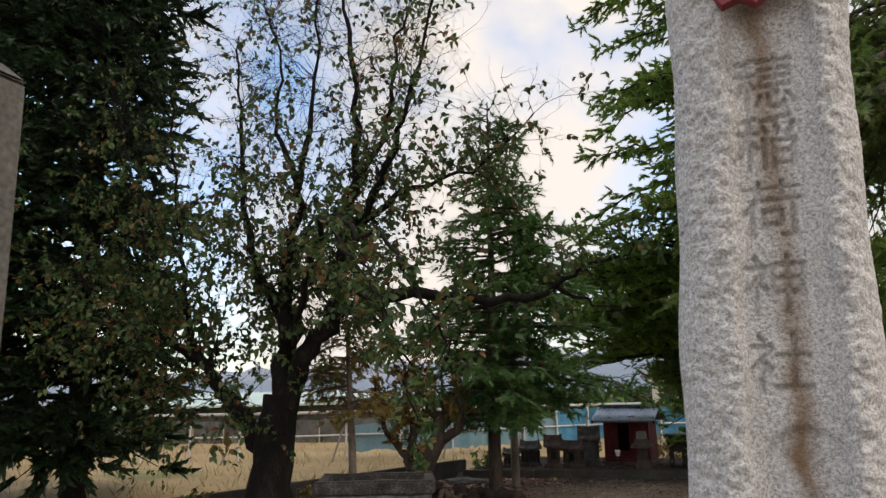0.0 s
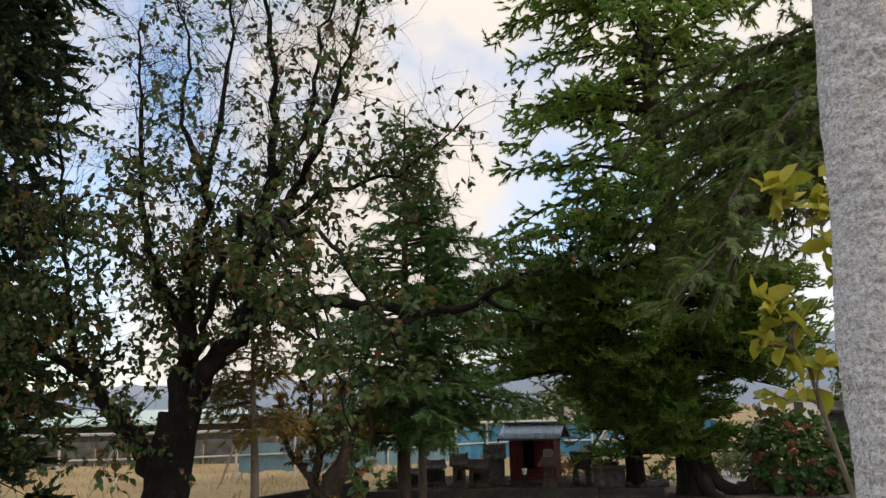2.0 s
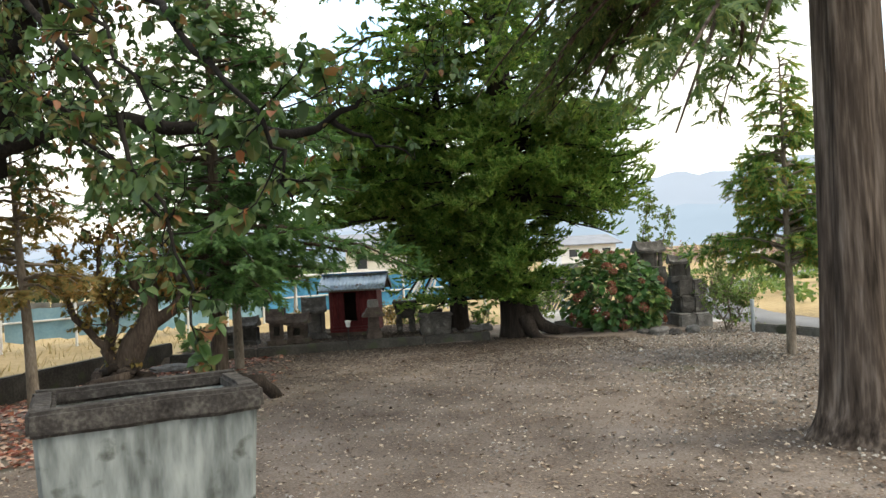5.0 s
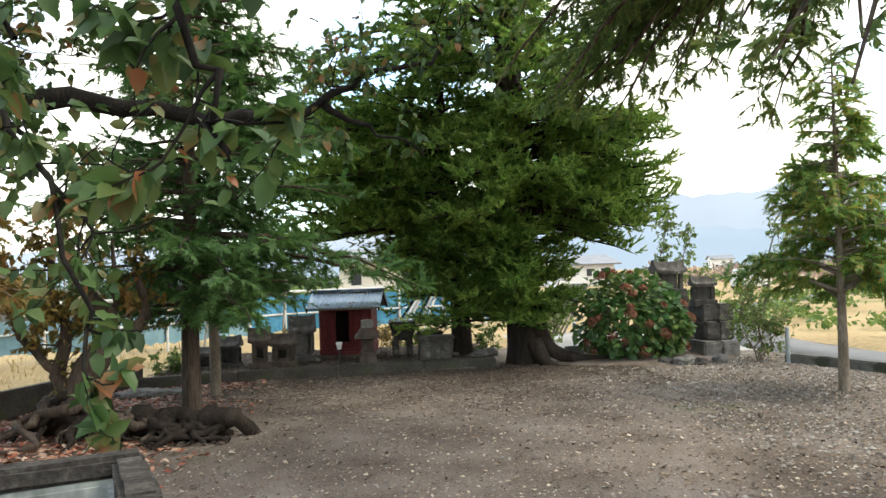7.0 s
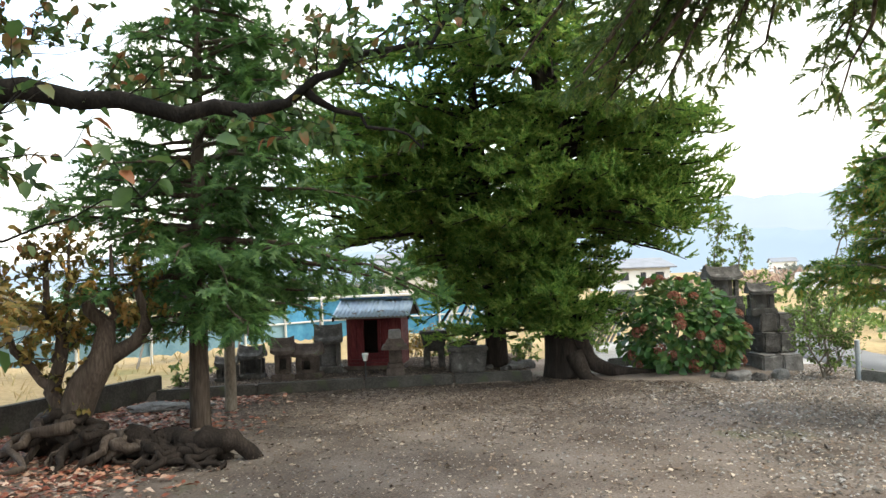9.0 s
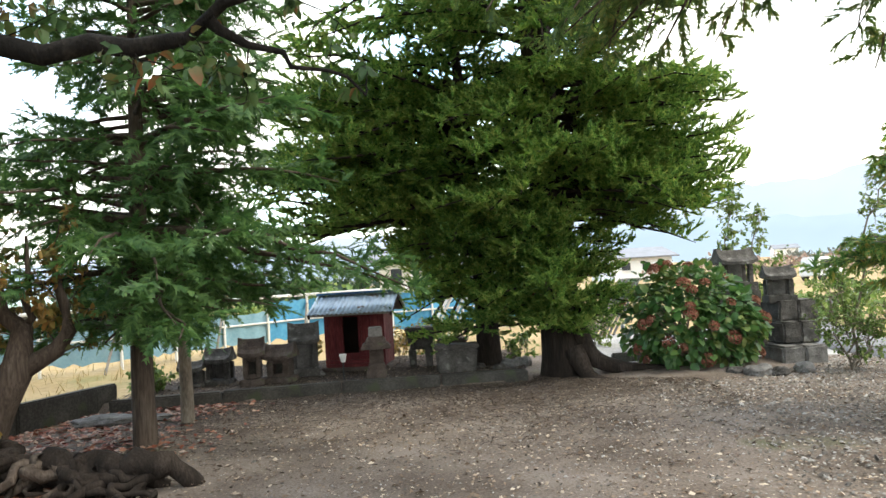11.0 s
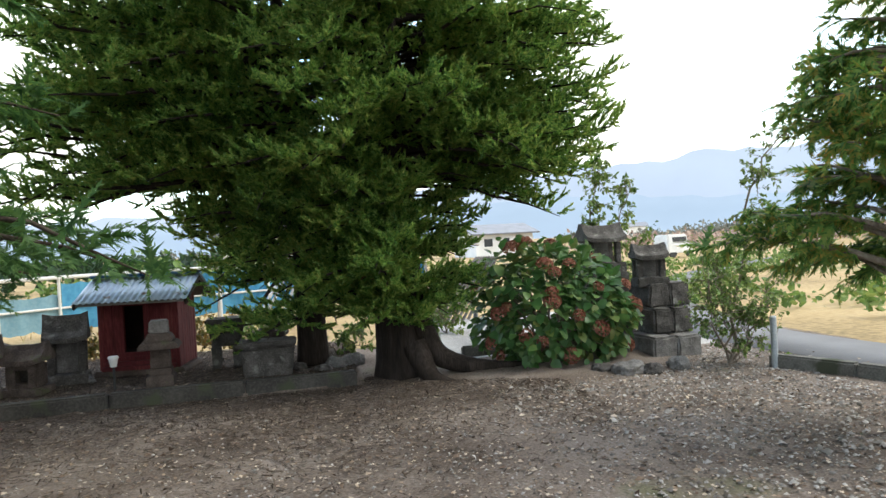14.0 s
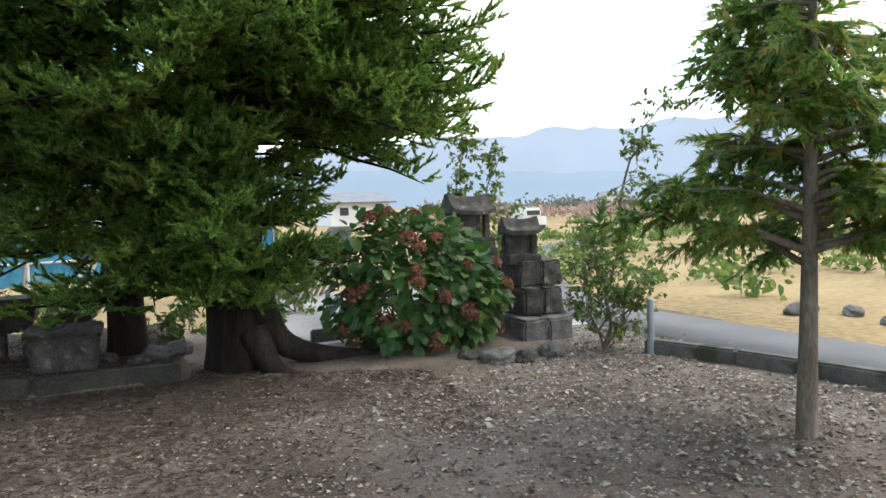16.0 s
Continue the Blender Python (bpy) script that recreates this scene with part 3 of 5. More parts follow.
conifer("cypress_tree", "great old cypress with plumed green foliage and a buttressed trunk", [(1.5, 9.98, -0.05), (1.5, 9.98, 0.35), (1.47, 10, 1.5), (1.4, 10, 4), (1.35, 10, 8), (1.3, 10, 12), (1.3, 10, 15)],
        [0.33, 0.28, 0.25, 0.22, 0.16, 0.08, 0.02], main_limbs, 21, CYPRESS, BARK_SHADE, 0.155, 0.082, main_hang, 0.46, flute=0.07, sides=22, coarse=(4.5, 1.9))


def second_reach(h, a):
    z = h * 6.2
    left = cosine(a, radians(195), 1.3)
    return max(0.35, (1.2 + (1.3 if z > 2.0 else 0.1) * left) * (1 if z < 3.8 else (1 - (z - 3.8) / 2.6)))


conifer("cypress_tree", "younger cypress leaning over the small red shrine", [(0.5, 10.5, 0.05), (0.5, 10.5, 0.5), (0.45, 10.55, 2), (0.3, 10.6, 4.2), (0.2, 10.6, 6.2)], [0.2, 0.17, 0.14, 0.08, 0.02],
        ring_limbs(31, 56, 0.09, 0.37, lambda h, a: 1.05, (0.1, 0.4), (0.1, 0.45), (radians(175), radians(345))) + ring_limbs(34, 14, 0.22, 0.36, lambda h, a: 1.35, (0.05, 0.25), (0.1, 0.35), (radians(195), radians(240))) + ring_limbs(32, 70, 0.28, 0.98, second_reach, (0.1, 0.45), (0.1, 0.4)) + ring_limbs(33, 60, 0.35, 0.68, lambda h, a: 2.9 if h < 0.55 else 2.4, (0.0, 0.3), (0.0, 0.25), (radians(165), radians(222))), 22, CYPRESS, BARK_SHADE, 0.16, 0.1, lambda z: -0.35 if z < 2.5 else -0.1, 0.48, flute=0.04, sides=12, coarse=(4.2, 1.5))


def fir_reach(h, a):
    z = h * 6.6
    right = cosine(a, radians(-10), 1.1)
    return max(0.25, (1.75 + (0.95 * right if z > 1.7 else 0.1 * right)) * (1 - max(0, z - 1.3) / 5.6)) if z > 1.3 else 1.25


conifer("fir_tree", "young blue-green fir with layered drooping branches", [(-3.0, 6.98, -0.03), (-3.0, 6.98, 1.2), (-2.97, 7.0, 3), (-2.93, 7.0, 6.6)], [0.115, 0.095, 0.07, 0.01],
        ring_limbs(41, 138, 0.17, 0.98, fir_reach, (0.0, 0.25), (0.1, 0.3)), 23, FIR, BARK, 0.21, 0.125, 0.2, 0.5, SPRAY_FINE)
conifer("fir_tree", "slim young fir behind the layered one", [(-3.0, 8.1, -0.03), (-3.0, 8.12, 1.4), (-2.9, 8.15, 3.4), (-2.85, 8.15, 5.6)], [0.075, 0.06, 0.04, 0.01],
        ring_limbs(42, 110, 0.22, 0.98, lambda h, a: max(0.25, 1.5 * (1.1 - h)), (0.0, 0.25), (0.15, 0.4)), 24, FIR, BARK_PALE, 0.2, 0.13, 0.25, 0.4, SPRAY_FINE)
conifer("cypress_sapling", "thin-stemmed young cypress with ochre-green foliage", [(-4.15, 4.4, -0.03), (-4.18, 4.42, 0.9), (-4.25, 4.45, 1.8), (-4.3, 4.45, 2.9)], [0.06, 0.05, 0.035, 0.01],
        ring_limbs(43, 40, 0.46, 0.98, lambda h, a: 0.95 * (1.25 - h), (0.1, 0.4), (0.2, 0.5)), 25, OCHRE_LEAF, BARK_PALE, 0.18, 0.12, 0.3, 0.4, SPRAY_FINE)


def small_reach(h, a):
    return max(0.16, (1.2 + 0.35 * cosine(a, radians(190), 1.2)) * (1.04 - h))


conifer("cypress_tree", "small open cypress with gold-tipped foliage and bare lower stem", [(4.43, 6.2, -0.03), (4.45, 6.2, 0.8), (4.47, 6.2, 2.0), (4.5, 6.2, 3.9)], [0.065, 0.05, 0.035, 0.008],
        ring_limbs(44, 88, 0.27, 0.98, small_reach, (0.2, 0.5), (0.1, 0.4)), 26, CYPRESS_GOLD, BARK_PALE, 0.17, 0.085, 0.25, 0.42, SPRAY_FAN, per=3)


def dark_reach(h, a):
    return (1.25 + 2.1 * cosine(a, radians(180), 2.0)) * min(1.0, 3.2 * (1.06 - h))


conifer("cedar_tree", "dark dense cedar at the far edge of the yard", [(-9.6, 4.85, -0.03), (-9.6, 4.85, 2), (-9.6, 4.85, 7), (-9.6, 4.85, 13)], [0.22, 0.17, 0.12, 0.02],
        ring_limbs(45, 230, 0.06, 0.98, dark_reach, (0.0, 0.3), (0.2, 0.5)), 27, CYPRESS_DARK, BARK_DARK, 0.6, 0.34, 0.4, 0.75)
conifer("cedar_tree", "dark cedar beside the other by the boundary wall", [(-8.9, 0.9, -0.03), (-8.9, 0.9, 2), (-8.9, 0.9, 6), (-8.9, 0.9, 10)], [0.2, 0.17, 0.12, 0.02],
        ring_limbs(46, 90, 0.2, 0.98, lambda h, a: max(0.3, 1.7 * (1.1 - h)), (0.0, 0.3), (0.2, 0.5)), 28, CYPRESS_DARK, BARK_DARK, 0.36, 0.22, 0.4, 0.5)

# the tall cedar beside the path: high limbs that hang into the view
tall_limbs = ring_limbs(48, 32, 0.37, 0.45, lambda h, a: 3.3, (0.1, 0.25), (0.4, 0.62), (radians(78), radians(140)))
tall_limbs += ring_limbs(49, 8, 0.40, 0.44, lambda h, a: 2.1, (0.05, 0.2), (0.4, 0.55), (radians(140), radians(190)))
tall_limbs += [(0.372, radians(224), 3.15, 0.08, 0.74), (0.38, radians(229), 3.0, 0.08, 0.74), (0.37, radians(220), 2.9, 0.08, 0.74), (0.385, radians(226), 3.3, 0.1, 0.76), (0.375, radians(222), 2.7, 0.05, 0.74)]
tall_limbs += ring_limbs(47, 24, 0.47, 0.98, lambda h, a: max(0.4, 3.2 * (1.1 - h)), (0.1, 0.4), (0.3, 0.6))
conifer("cedar_tree", "tall cedar with a straight furrowed grey-brown trunk", [(2.85, 2.25, -0.06), (2.84, 2.25, 0.25), (2.83, 2.25, 1.2), (2.86, 2.26, 4), (2.9, 2.3, 11)], [0.5, 0.33, 0.265, 0.225, 0.03],
        tall_limbs, 29, CEDAR, BARK_FURROW, 0.13, 0.095, 0.4, 0.42, SPRAY_FAN, flute=0.05, sides=72, coarse=(5.0, 2.4))


def broadleaf(name, label, stems, seed, leafmat, barkmat, size, twigs, leaf_n, shape=LEAF, spread=0.8, bare=0.0, category="tree", droop=0.3, sides=9, thin=0.0, taper=1.0, bend=0.03):
    """stems: rows of (points, first radius, last radius, twigs per metre, twig length, growth of the leaves). Twigs fork once and carry the leaves."""
    rng = np.random.default_rng(seed)
    base = np.array(stems[0][0][0], float)
    root = thing(name, label, category, tuple(base))
    trunk, twigw = Wood(), Wood()
    O, X, Z, S = [], [], [], []

    def shoot(p, d, ln, r, depth, grow=1.0):
        n = 5
        pts = [p]
        for _ in range(n):
            d = unit(d + rng.normal(0, 0.22, 3) + np.array([0, 0, 0.04 - droop * 0.12]))
            pts.append(pts[-1] + d * ln / n)
        pts = np.array(pts)
        twigw.limb(pts - base, np.linspace(r, r * 0.35, n + 1), 3)
        if depth:
            for k in range(rng.integers(2, 5)):
                i = rng.integers(1, n + 1)
                shoot(pts[i], unit(d + rng.normal(0, spread, 3)), ln * rng.uniform(0.4, 0.75), r * 0.55, depth - 1, grow)
        if rng.random() > bare and rng.random() < max(0.14, 1.2 - max(0.0, pts[-1][2] - 3.0) * thin):
            for _ in range(leaf_n if depth == 0 else max(1, leaf_n // 3)):
                f = rng.uniform(0.15, 1) * n
                i = min(int(f), n - 1)
                q = pts[i] + (pts[i + 1] - pts[i]) * (f - i)
                O.append(q)
                X.append(unit(unit(d) * 0.5 + rng.normal(0, 0.7, 3) + np.array([0, 0, -droop * 1.6])))
                Z.append(unit(rng.normal(0, 0.6, 3) + np.array([0, 0, 1.0])))
                S.append(size * grow * rng.uniform(0.6, 1.2))

    for pts, r0, r1, per, tl, *grow in stems:
        ln = np.linalg.norm(np.diff(np.array(pts, float), axis=0), axis=1).sum()
        n = max(8, int(ln / 0.18))
        line = smooth_line(pts, n, 0.012 if r0 > 0.2 else bend, rng)
        trunk.limb(line - base, (r1 + (r0 - r1) * (1 - np.linspace(0, 1, n)) ** taper) * (1 + 0.06 * rng.normal(size=n)), sides, 0.05)
        for _ in range(int(ln * per * twigs)):
            i = rng.integers(int(n * 0.25), n)
            d = line[min(i + 1, n - 1)] - line[max(i - 1, 0)]
            shoot(line[i], unit(unit(d) * 0.5 + rng.normal(0, 0.75, 3) + np.array([0, 0, 0.25])), tl * rng.uniform(0.6, 1.3), max(0.006, min(0.02, r1 * 0.5)), 2 if tl > 0.5 else 1, *grow)
    put("trunk", trunk.mesh("trunk"), barkmat, root)
    tagged(put("branch_mass", twigw.mesh("branch_mass"), barkmat, root), kind="stuff")
    if O:
        tagged(put("crown", scatter("crown", shape, np.array(O) - base, X, Z, S), leafmat, root), kind="stuff")
    return root


PB = (-4.58, 3.1)
broadleaf("persimmon_tree", "old persimmon tree with black bark and thinning autumn leaves", [
    ([(*PB, -0.05), (-4.56, 3.1, 0.5), (-4.5, 3.1, 1.1), (-4.42, 3.1, 1.6)], 0.33, 0.23, 0, 0.5),
    ([(-4.5, 3.1, 1.1), (-4.2, 3.1, 1.9), (-3.72, 3.1, 2.6), (-3.5, 3.05, 3.6), (-3.35, 3.0, 5.1), (-3.5, 2.9, 6.8), (-3.4, 2.9, 8.0)], 0.17, 0.014, 2.8, 1.15),
    ([(-4.45, 3.1, 1.3), (-4.42, 3.15, 2.4), (-4.37, 3.15, 3.5), (-4.2, 3.3, 5.2), (-4.1, 3.4, 7.4)], 0.17, 0.014, 2.8, 1.15),
    ([(-4.6, 3.1, 0.9), (-5.0, 3.1, 1.35), (-5.4, 3.1, 1.75), (-5.9, 3.1, 2.7), (-6.15, 3.1, 4.1), (-6.3, 3.0, 5.8)], 0.14, 0.014, 2.8, 1.15),
    ([(-5.05, 3.1, 1.4), (-5.7, 2.9, 2.2), (-6.8, 2.8, 2.6), (-7.6, 2.7, 3.4)], 0.09, 0.02, 2.4, 0.9),
    ([(-4.4, 3.15, 2.6), (-5.0, 3.2, 3.4), (-5.3, 3.3, 5.0), (-5.4, 3.3, 6.6)], 0.1, 0.015, 2.6, 0.9),
    ([(-3.72, 3.1, 2.55), (-3.0, 3.2, 2.72), (-2.2, 3.25, 2.68), (-1.5, 3.3, 2.62), (-1.04, 3.31, 2.7), (-0.75, 3.35, 2.95), (-0.35, 3.4, 2.98), (-0.05, 3.45, 3.25)], 0.09, 0.012, 1.2, 0.5),
    ([(-1.04, 3.31, 2.7), (-0.7, 3.4, 2.55), (-0.35, 3.48, 2.35)], 0.03, 0.006, 0.6, 0.25),
    ([(-3.45, 3.03, 3.9), (-3.0, 3.1, 4.8), (-2.75, 3.0, 5.9), (-2.2, 3.0, 7.0)], 0.05, 0.01, 2.8, 1.0),
    ([(-4.3, 3.2, 4.2), (-4.8, 3.4, 5.2), (-4.85, 3.5, 6.4), (-5.2, 3.6, 7.3)], 0.05, 0.01, 2.8, 1.0),
    ([(-5.9, 3.1, 2.7), (-6.7, 3.2, 3.6), (-7.1, 3.2, 4.9), (-7.5, 3.2, 5.8)], 0.05, 0.01, 2.8, 1.0),
    ([(-3.6, 3.05, 3.2), (-2.8, 2.6, 4.0), (-2.2, 2.2, 5.0), (-1.8, 2.0, 6.2)], 0.07, 0.012, 2.6, 0.9),
    ([(-3.5, 3.05, 3.6), (-2.7, 3.4, 4.1), (-2.0, 3.6, 4.3), (-1.3, 3.7, 4.9)], 0.05, 0.01, 2.6, 0.8),
    ([(-4.2, 3.0, 2.2), (-3.4, 2.0, 2.9), (-2.5, 0.9, 3.1), (-1.7, 0.25, 2.75), (-1.2, -0.2, 2.3), (-0.95, -0.35, 1.9), (-0.88, -0.38, 1.7)], 0.045, 0.006, 0.8, 0.22, 0.9),
    ([(-2.5, 0.9, 3.1), (-2.0, 0.2, 2.75), (-1.6, -0.1, 2.35), (-1.35, -0.2, 2.0)], 0.02, 0.006, 1.2, 0.26, 0.85),
    ([(-2.5, 0.9, 3.1), (-2.0, 0.6, 2.5), (-1.65, 0.45, 1.9), (-1.5, 0.38, 1.5), (-1.45, 0.34, 1.25)], 0.02, 0.006, 0.9, 0.2, 1.05),
    ([(-3.4, 2.0, 2.9), (-2.7, 1.6, 2.6), (-2.1, 1.4, 2.1), (-1.8, 1.3, 1.7)], 0.03, 0.008, 3.2, 0.5, 1.0),
], 51, PERSIMMON, BARK_DARK, 0.08, 4.9, 8, LEAF, 0.85, 0.1, thin=0.5, taper=1.7, bend=0.032)

broadleaf("crooked_tree", "crooked grey-barked little tree with yellowing leaves by the wall", [
    ([(-3.92, 5.95, -0.05), (-3.9, 5.92, 0.25), (-3.78, 5.9, 0.55), (-3.58, 5.9, 0.85), (-3.5, 5.9, 1.02), (-3.6, 5.92, 1.28), (-3.74, 5.95, 1.58)], 0.2, 0.055, 0, 0.4),
    ([(-3.6, 5.9, 0.82), (-3.38, 5.9, 0.95), (-3.26, 5.95, 1.12), (-3.2, 6.0, 1.4), (-3.3, 6.05, 1.8)], 0.1, 0.02, 3.6, 0.4),
    ([(-3.92, 5.92, 0.3), (-4.0, 5.9, 0.65), (-4.0, 5.9, 1.05), (-4.1, 5.9, 1.45), (-4.05, 5.85, 1.95)], 0.09, 0.02, 4.5, 0.45),
    ([(-3.98, 5.9, 0.6), (-4.25, 5.85, 0.9), (-4.5, 5.8, 1.35), (-4.55, 5.8, 1.8)], 0.05, 0.012, 4.5, 0.45),
    ([(-3.56, 5.92, 1.15), (-3.45, 5.95, 1.5), (-3.5, 6.0, 2.0)], 0.045, 0.012, 4.0, 0.4),
    ([(-4.0, 5.9, 0.9), (-3.85, 5.85, 1.4), (-3.8, 5.8, 2.0)], 0.04, 0.012, 4.0, 0.4),
], 52, OCHRE_LEAF, BARK, 0.075, 2.2, 13, LEAF, 0.8)


# ---- stone posts at the entrance ----
def pillar_material():
    m = GRANITE.copy()
    m.name = "granite_with_rust_streak"
    n, l = m.node_tree.nodes, m.node_tree.links
    bsdf = n["Principled BSDF"]
    old = bsdf.inputs["Base Color"].links[0].from_socket
    co = n.new("ShaderNodeTexCoord")
    sep = n.new("ShaderNodeSeparateXYZ")
    l.new(co.outputs["Object"], sep.inputs[0])
    off = n.new("ShaderNodeMath")
    off.operation = "ADD"
    off.inputs[1].default_value = -0.03
    l.new(sep.outputs["X"], off.inputs[0])
    wav = n.new("ShaderNodeTexNoise")
    wav.inputs["Scale"].default_value, wav.inputs["Detail"].default_value = 9, 5
    l.new(co.outputs["Object"], wav.inputs["Vector"])
    wob = n.new("ShaderNodeMath")
    wob.operation = "MULTIPLY_ADD"
    wob.inputs[1].default_value = 0.07
    l.new(wav.outputs["Fac"], wob.inputs[0])
    l.new(off.outputs[0], wob.inputs[2])
    sh = n.new("ShaderNodeMath")
    sh.operation = "ADD"
    sh.inputs[1].default_value = -0.035
    l.new(wob.outputs[0], sh.inputs[0])
    ab = n.new("ShaderNodeMath")
    ab.operation = "ABSOLUTE"
    l.new(sh.outputs[0], ab.inputs[0])
    rng = n.new("ShaderNodeMapRange")
    rng.inputs["From Min"].default_value, rng.inputs["From Max"].default_value = 0.006, 0.04
    rng.inputs["To Min"].default_value, rng.inputs["To Max"].default_value = 0.85, 0.0
    l.new(ab.outputs[0], rng.inputs["Value"])
    patch = n.new("ShaderNodeTexNoise")
    patch.inputs["Scale"].default_value = 4.5
    l.new(co.outputs["Object"], patch.inputs["Vector"])
    mul = n.new("ShaderNodeMath")
    mul.operation = "MULTIPLY"
    l.new(rng.outputs[0], mul.inputs[0])
    l.new(patch.outputs["Fac"], mul.inputs[1])
    boost = n.new("ShaderNodeMath")
    boost.operation = "MULTIPLY"
    boost.inputs[1].default_value = 1.5
    boost.use_clamp = True
    l.new(mul.outputs[0], boost.inputs[0])
    mix = n.new("ShaderNodeMix")
    mix.data_type = "RGBA"
    mix.inputs["B"].default_value = (0.2, 0.105, 0.03, 1)
    l.new(boost.outputs[0], mix.inputs["Factor"])
    l.new(old, mix.inputs["A"])
    l.new(mix.outputs["Result"], bsdf.inputs["Base Color"])
    return m


def stone_pillar():
    """A rough granite slab with a sunk, carved panel down its face."""
    root = thing("stone_pillar", "rough pale granite pillar with worn carving and rust streaks", "pillar", (0.785, -2.557, 0))
    K = 1.63
    rng = np.random.default_rng(7)
    H = 2.5
    v = np.concatenate([np.linspace(0.22, 0.5, 30), np.linspace(0.503, 0.88, 300), np.linspace(0.885, 1.0, 30)])
    nu, nv = 118, len(v)
    u = np.linspace(-1, 1, nu)
    U, Vv = np.meshgrid(u, v, indexing="xy")
    half = 0.124 - 0.012 * (Vv - 0.6) ** 2 + 0.003 * np.sin(Vv * 23) + 0.002 * np.sin(Vv * 61 + 1)
    x = U * half + 0.004 * np.sin(Vv * 4)
    z = Vv * H
    y = -0.13 + 0.05 * np.abs(U) ** 5
    edge = 1 / (1 + np.exp(-(0.46 - np.abs(U - 0.12) + 0.03 * np.sin(Vv * 90)) * 30))
    y = y + 0.027 * edge
    arch = np.hypot((U - 0.2) * 0.124, np.minimum(0.0, 1.40 - z) * 0 + np.maximum(0.0, z - 1.40))
    y = y + 0.010 * (1 / (1 + np.exp((arch - 0.05) * 400))) * (z < 1.46)
    for a in range(nv):
        for b in range(nu):
            p = Vector((x[a, b] * 30, 0.3, z[a, b] * 30))
            q = Vector((x[a, b] * 95, 3.3, z[a, b] * 95))
            k = 0.3 if abs(u[b] - 0.12) < 0.45 else 2.5
            y[a, b] += 0.002 * k * noise.noise(p) + 0.0022 * k * noise.noise(q) + rng.normal(0, 0.0004)
    # the name of the shrine, cut into the panel
    for body, zc in (("穂", 1.924), ("稲", 1.835), ("荷", 1.737), ("神", 1.634), ("社", 1.527)):
        glyph = bpy.data.curves.new("glyph", "FONT")
        glyph.body, glyph.size, glyph.align_x, glyph.align_y = body, 0.088, "CENTER", "CENTER"
        tmp = new("glyph", glyph)
        me = bpy.data.meshes.new_from_object(tmp.evaluated_get(bpy.context.evaluated_depsgraph_get()))
        tri = []
        for poly in me.polygons:
            c = [me.vertices[i].co for i in poly.vertices]
            tri += [(c[0], c[i], c[i + 1]) for i in range(1, len(c) - 1)]
        cut = np.zeros_like(x, bool)
        px, pz = x - 0.004, z - zc
        for A, B, C in tri:
            d = (B.y - C.y) * (A.x - C.x) + (C.x - B.x) * (A.y - C.y)
            if abs(d) < 1e-12:
                continue
            l1 = ((B.y - C.y) * (px - C.x) + (C.x - B.x) * (pz - C.y)) / d
            l2 = ((C.y - A.y) * (px - C.x) + (A.x - C.x) * (pz - C.y)) / d
            cut |= (l1 >= 0) & (l2 >= 0) & (l1 + l2 <= 1)
        y += 0.0065 * cut
        bpy.data.objects.remove(tmp)
        bpy.data.curves.remove(glyph)
        bpy.data.meshes.remove(me)
    F = np.stack([x, y, z], -1)
    B = np.stack([x[:, [0, -1]] * 0.5, 0 * x[:, [0, -1]] + 0.03, z[:, [0, -1]]], -1)
    V = np.concatenate([F.reshape(-1, 3), B.reshape(-1, 3)])
    i, j = np.meshgrid(np.arange(nv - 1), np.arange(nu - 1), indexing="ij")
    a = i * nu + j
    q = [np.stack([a, a + 1, a + nu + 1, a + nu], -1).reshape(-1, 4)]
    o = nv * nu
    k = np.arange(nv - 1)
    q.append(np.stack([o + 2 * k, k * nu, (k + 1) * nu, o + 2 * k + 2], -1))
    q.append(np.stack([k * nu + nu - 1, o + 2 * k + 1, o + 2 * k + 3, (k + 1) * nu + nu - 1], -1))
    q.append(np.stack([o + 2 * k + 1, o + 2 * k, o + 2 * k + 2, o + 2 * k + 3], -1))
    t = (nv - 1) * nu
    top = [[t, t + nu - 1, o + 2 * nv - 1, o + 2 * nv - 2]]
    V = np.column_stack([V[:, 0] * K + 0.045 * (V[:, 2] - 1.62) * K, V[:, 1] * K, np.maximum(1.56 + (V[:, 2] - 1.5) * K, -0.05)])
    put("shaft", raw_mesh("shaft", V, np.concatenate(q + [np.array(top)]), smooth=True), pillar_material(), root)
    bm = bmesh.new()
    prof = [(-0.062, 0.17), (-0.062, 0.03), (-0.045, 0.004), (-0.02, 0.012), (0.0, -0.002), (0.02, 0.012), (0.045, 0.004), (0.062, 0.03), (0.062, 0.17)]
    f = bm.faces.new([bm.verts.new((px, -0.148, 2.035 + pz)) for px, pz in prof])
    r = bmesh.ops.extrude_face_region(bm, geom=[f])
    bmesh.ops.translate(bm, verts=[e for e in r["geom"] if isinstance(e, bmesh.types.BMVert)], vec=(0, 0.02, 0))
    bmesh.ops.recalc_face_normals(bm, faces=bm.faces[:])
    for v in bm.verts:
        v.co = Vector((v.co.x * K + 0.045 * (v.co.z - 1.62) * K, v.co.y * K, 1.56 + (v.co.z - 1.5) * K))
    part("plate", bm, RED_PLATE, root, "dark red lobed metal plate")
    solid("plinth", (-0.3, -0.3, -0.05), (0.3, 0.28, 0.14), STONE_PALE, root, bevel=0.02, cuts=3, rough=0.015)


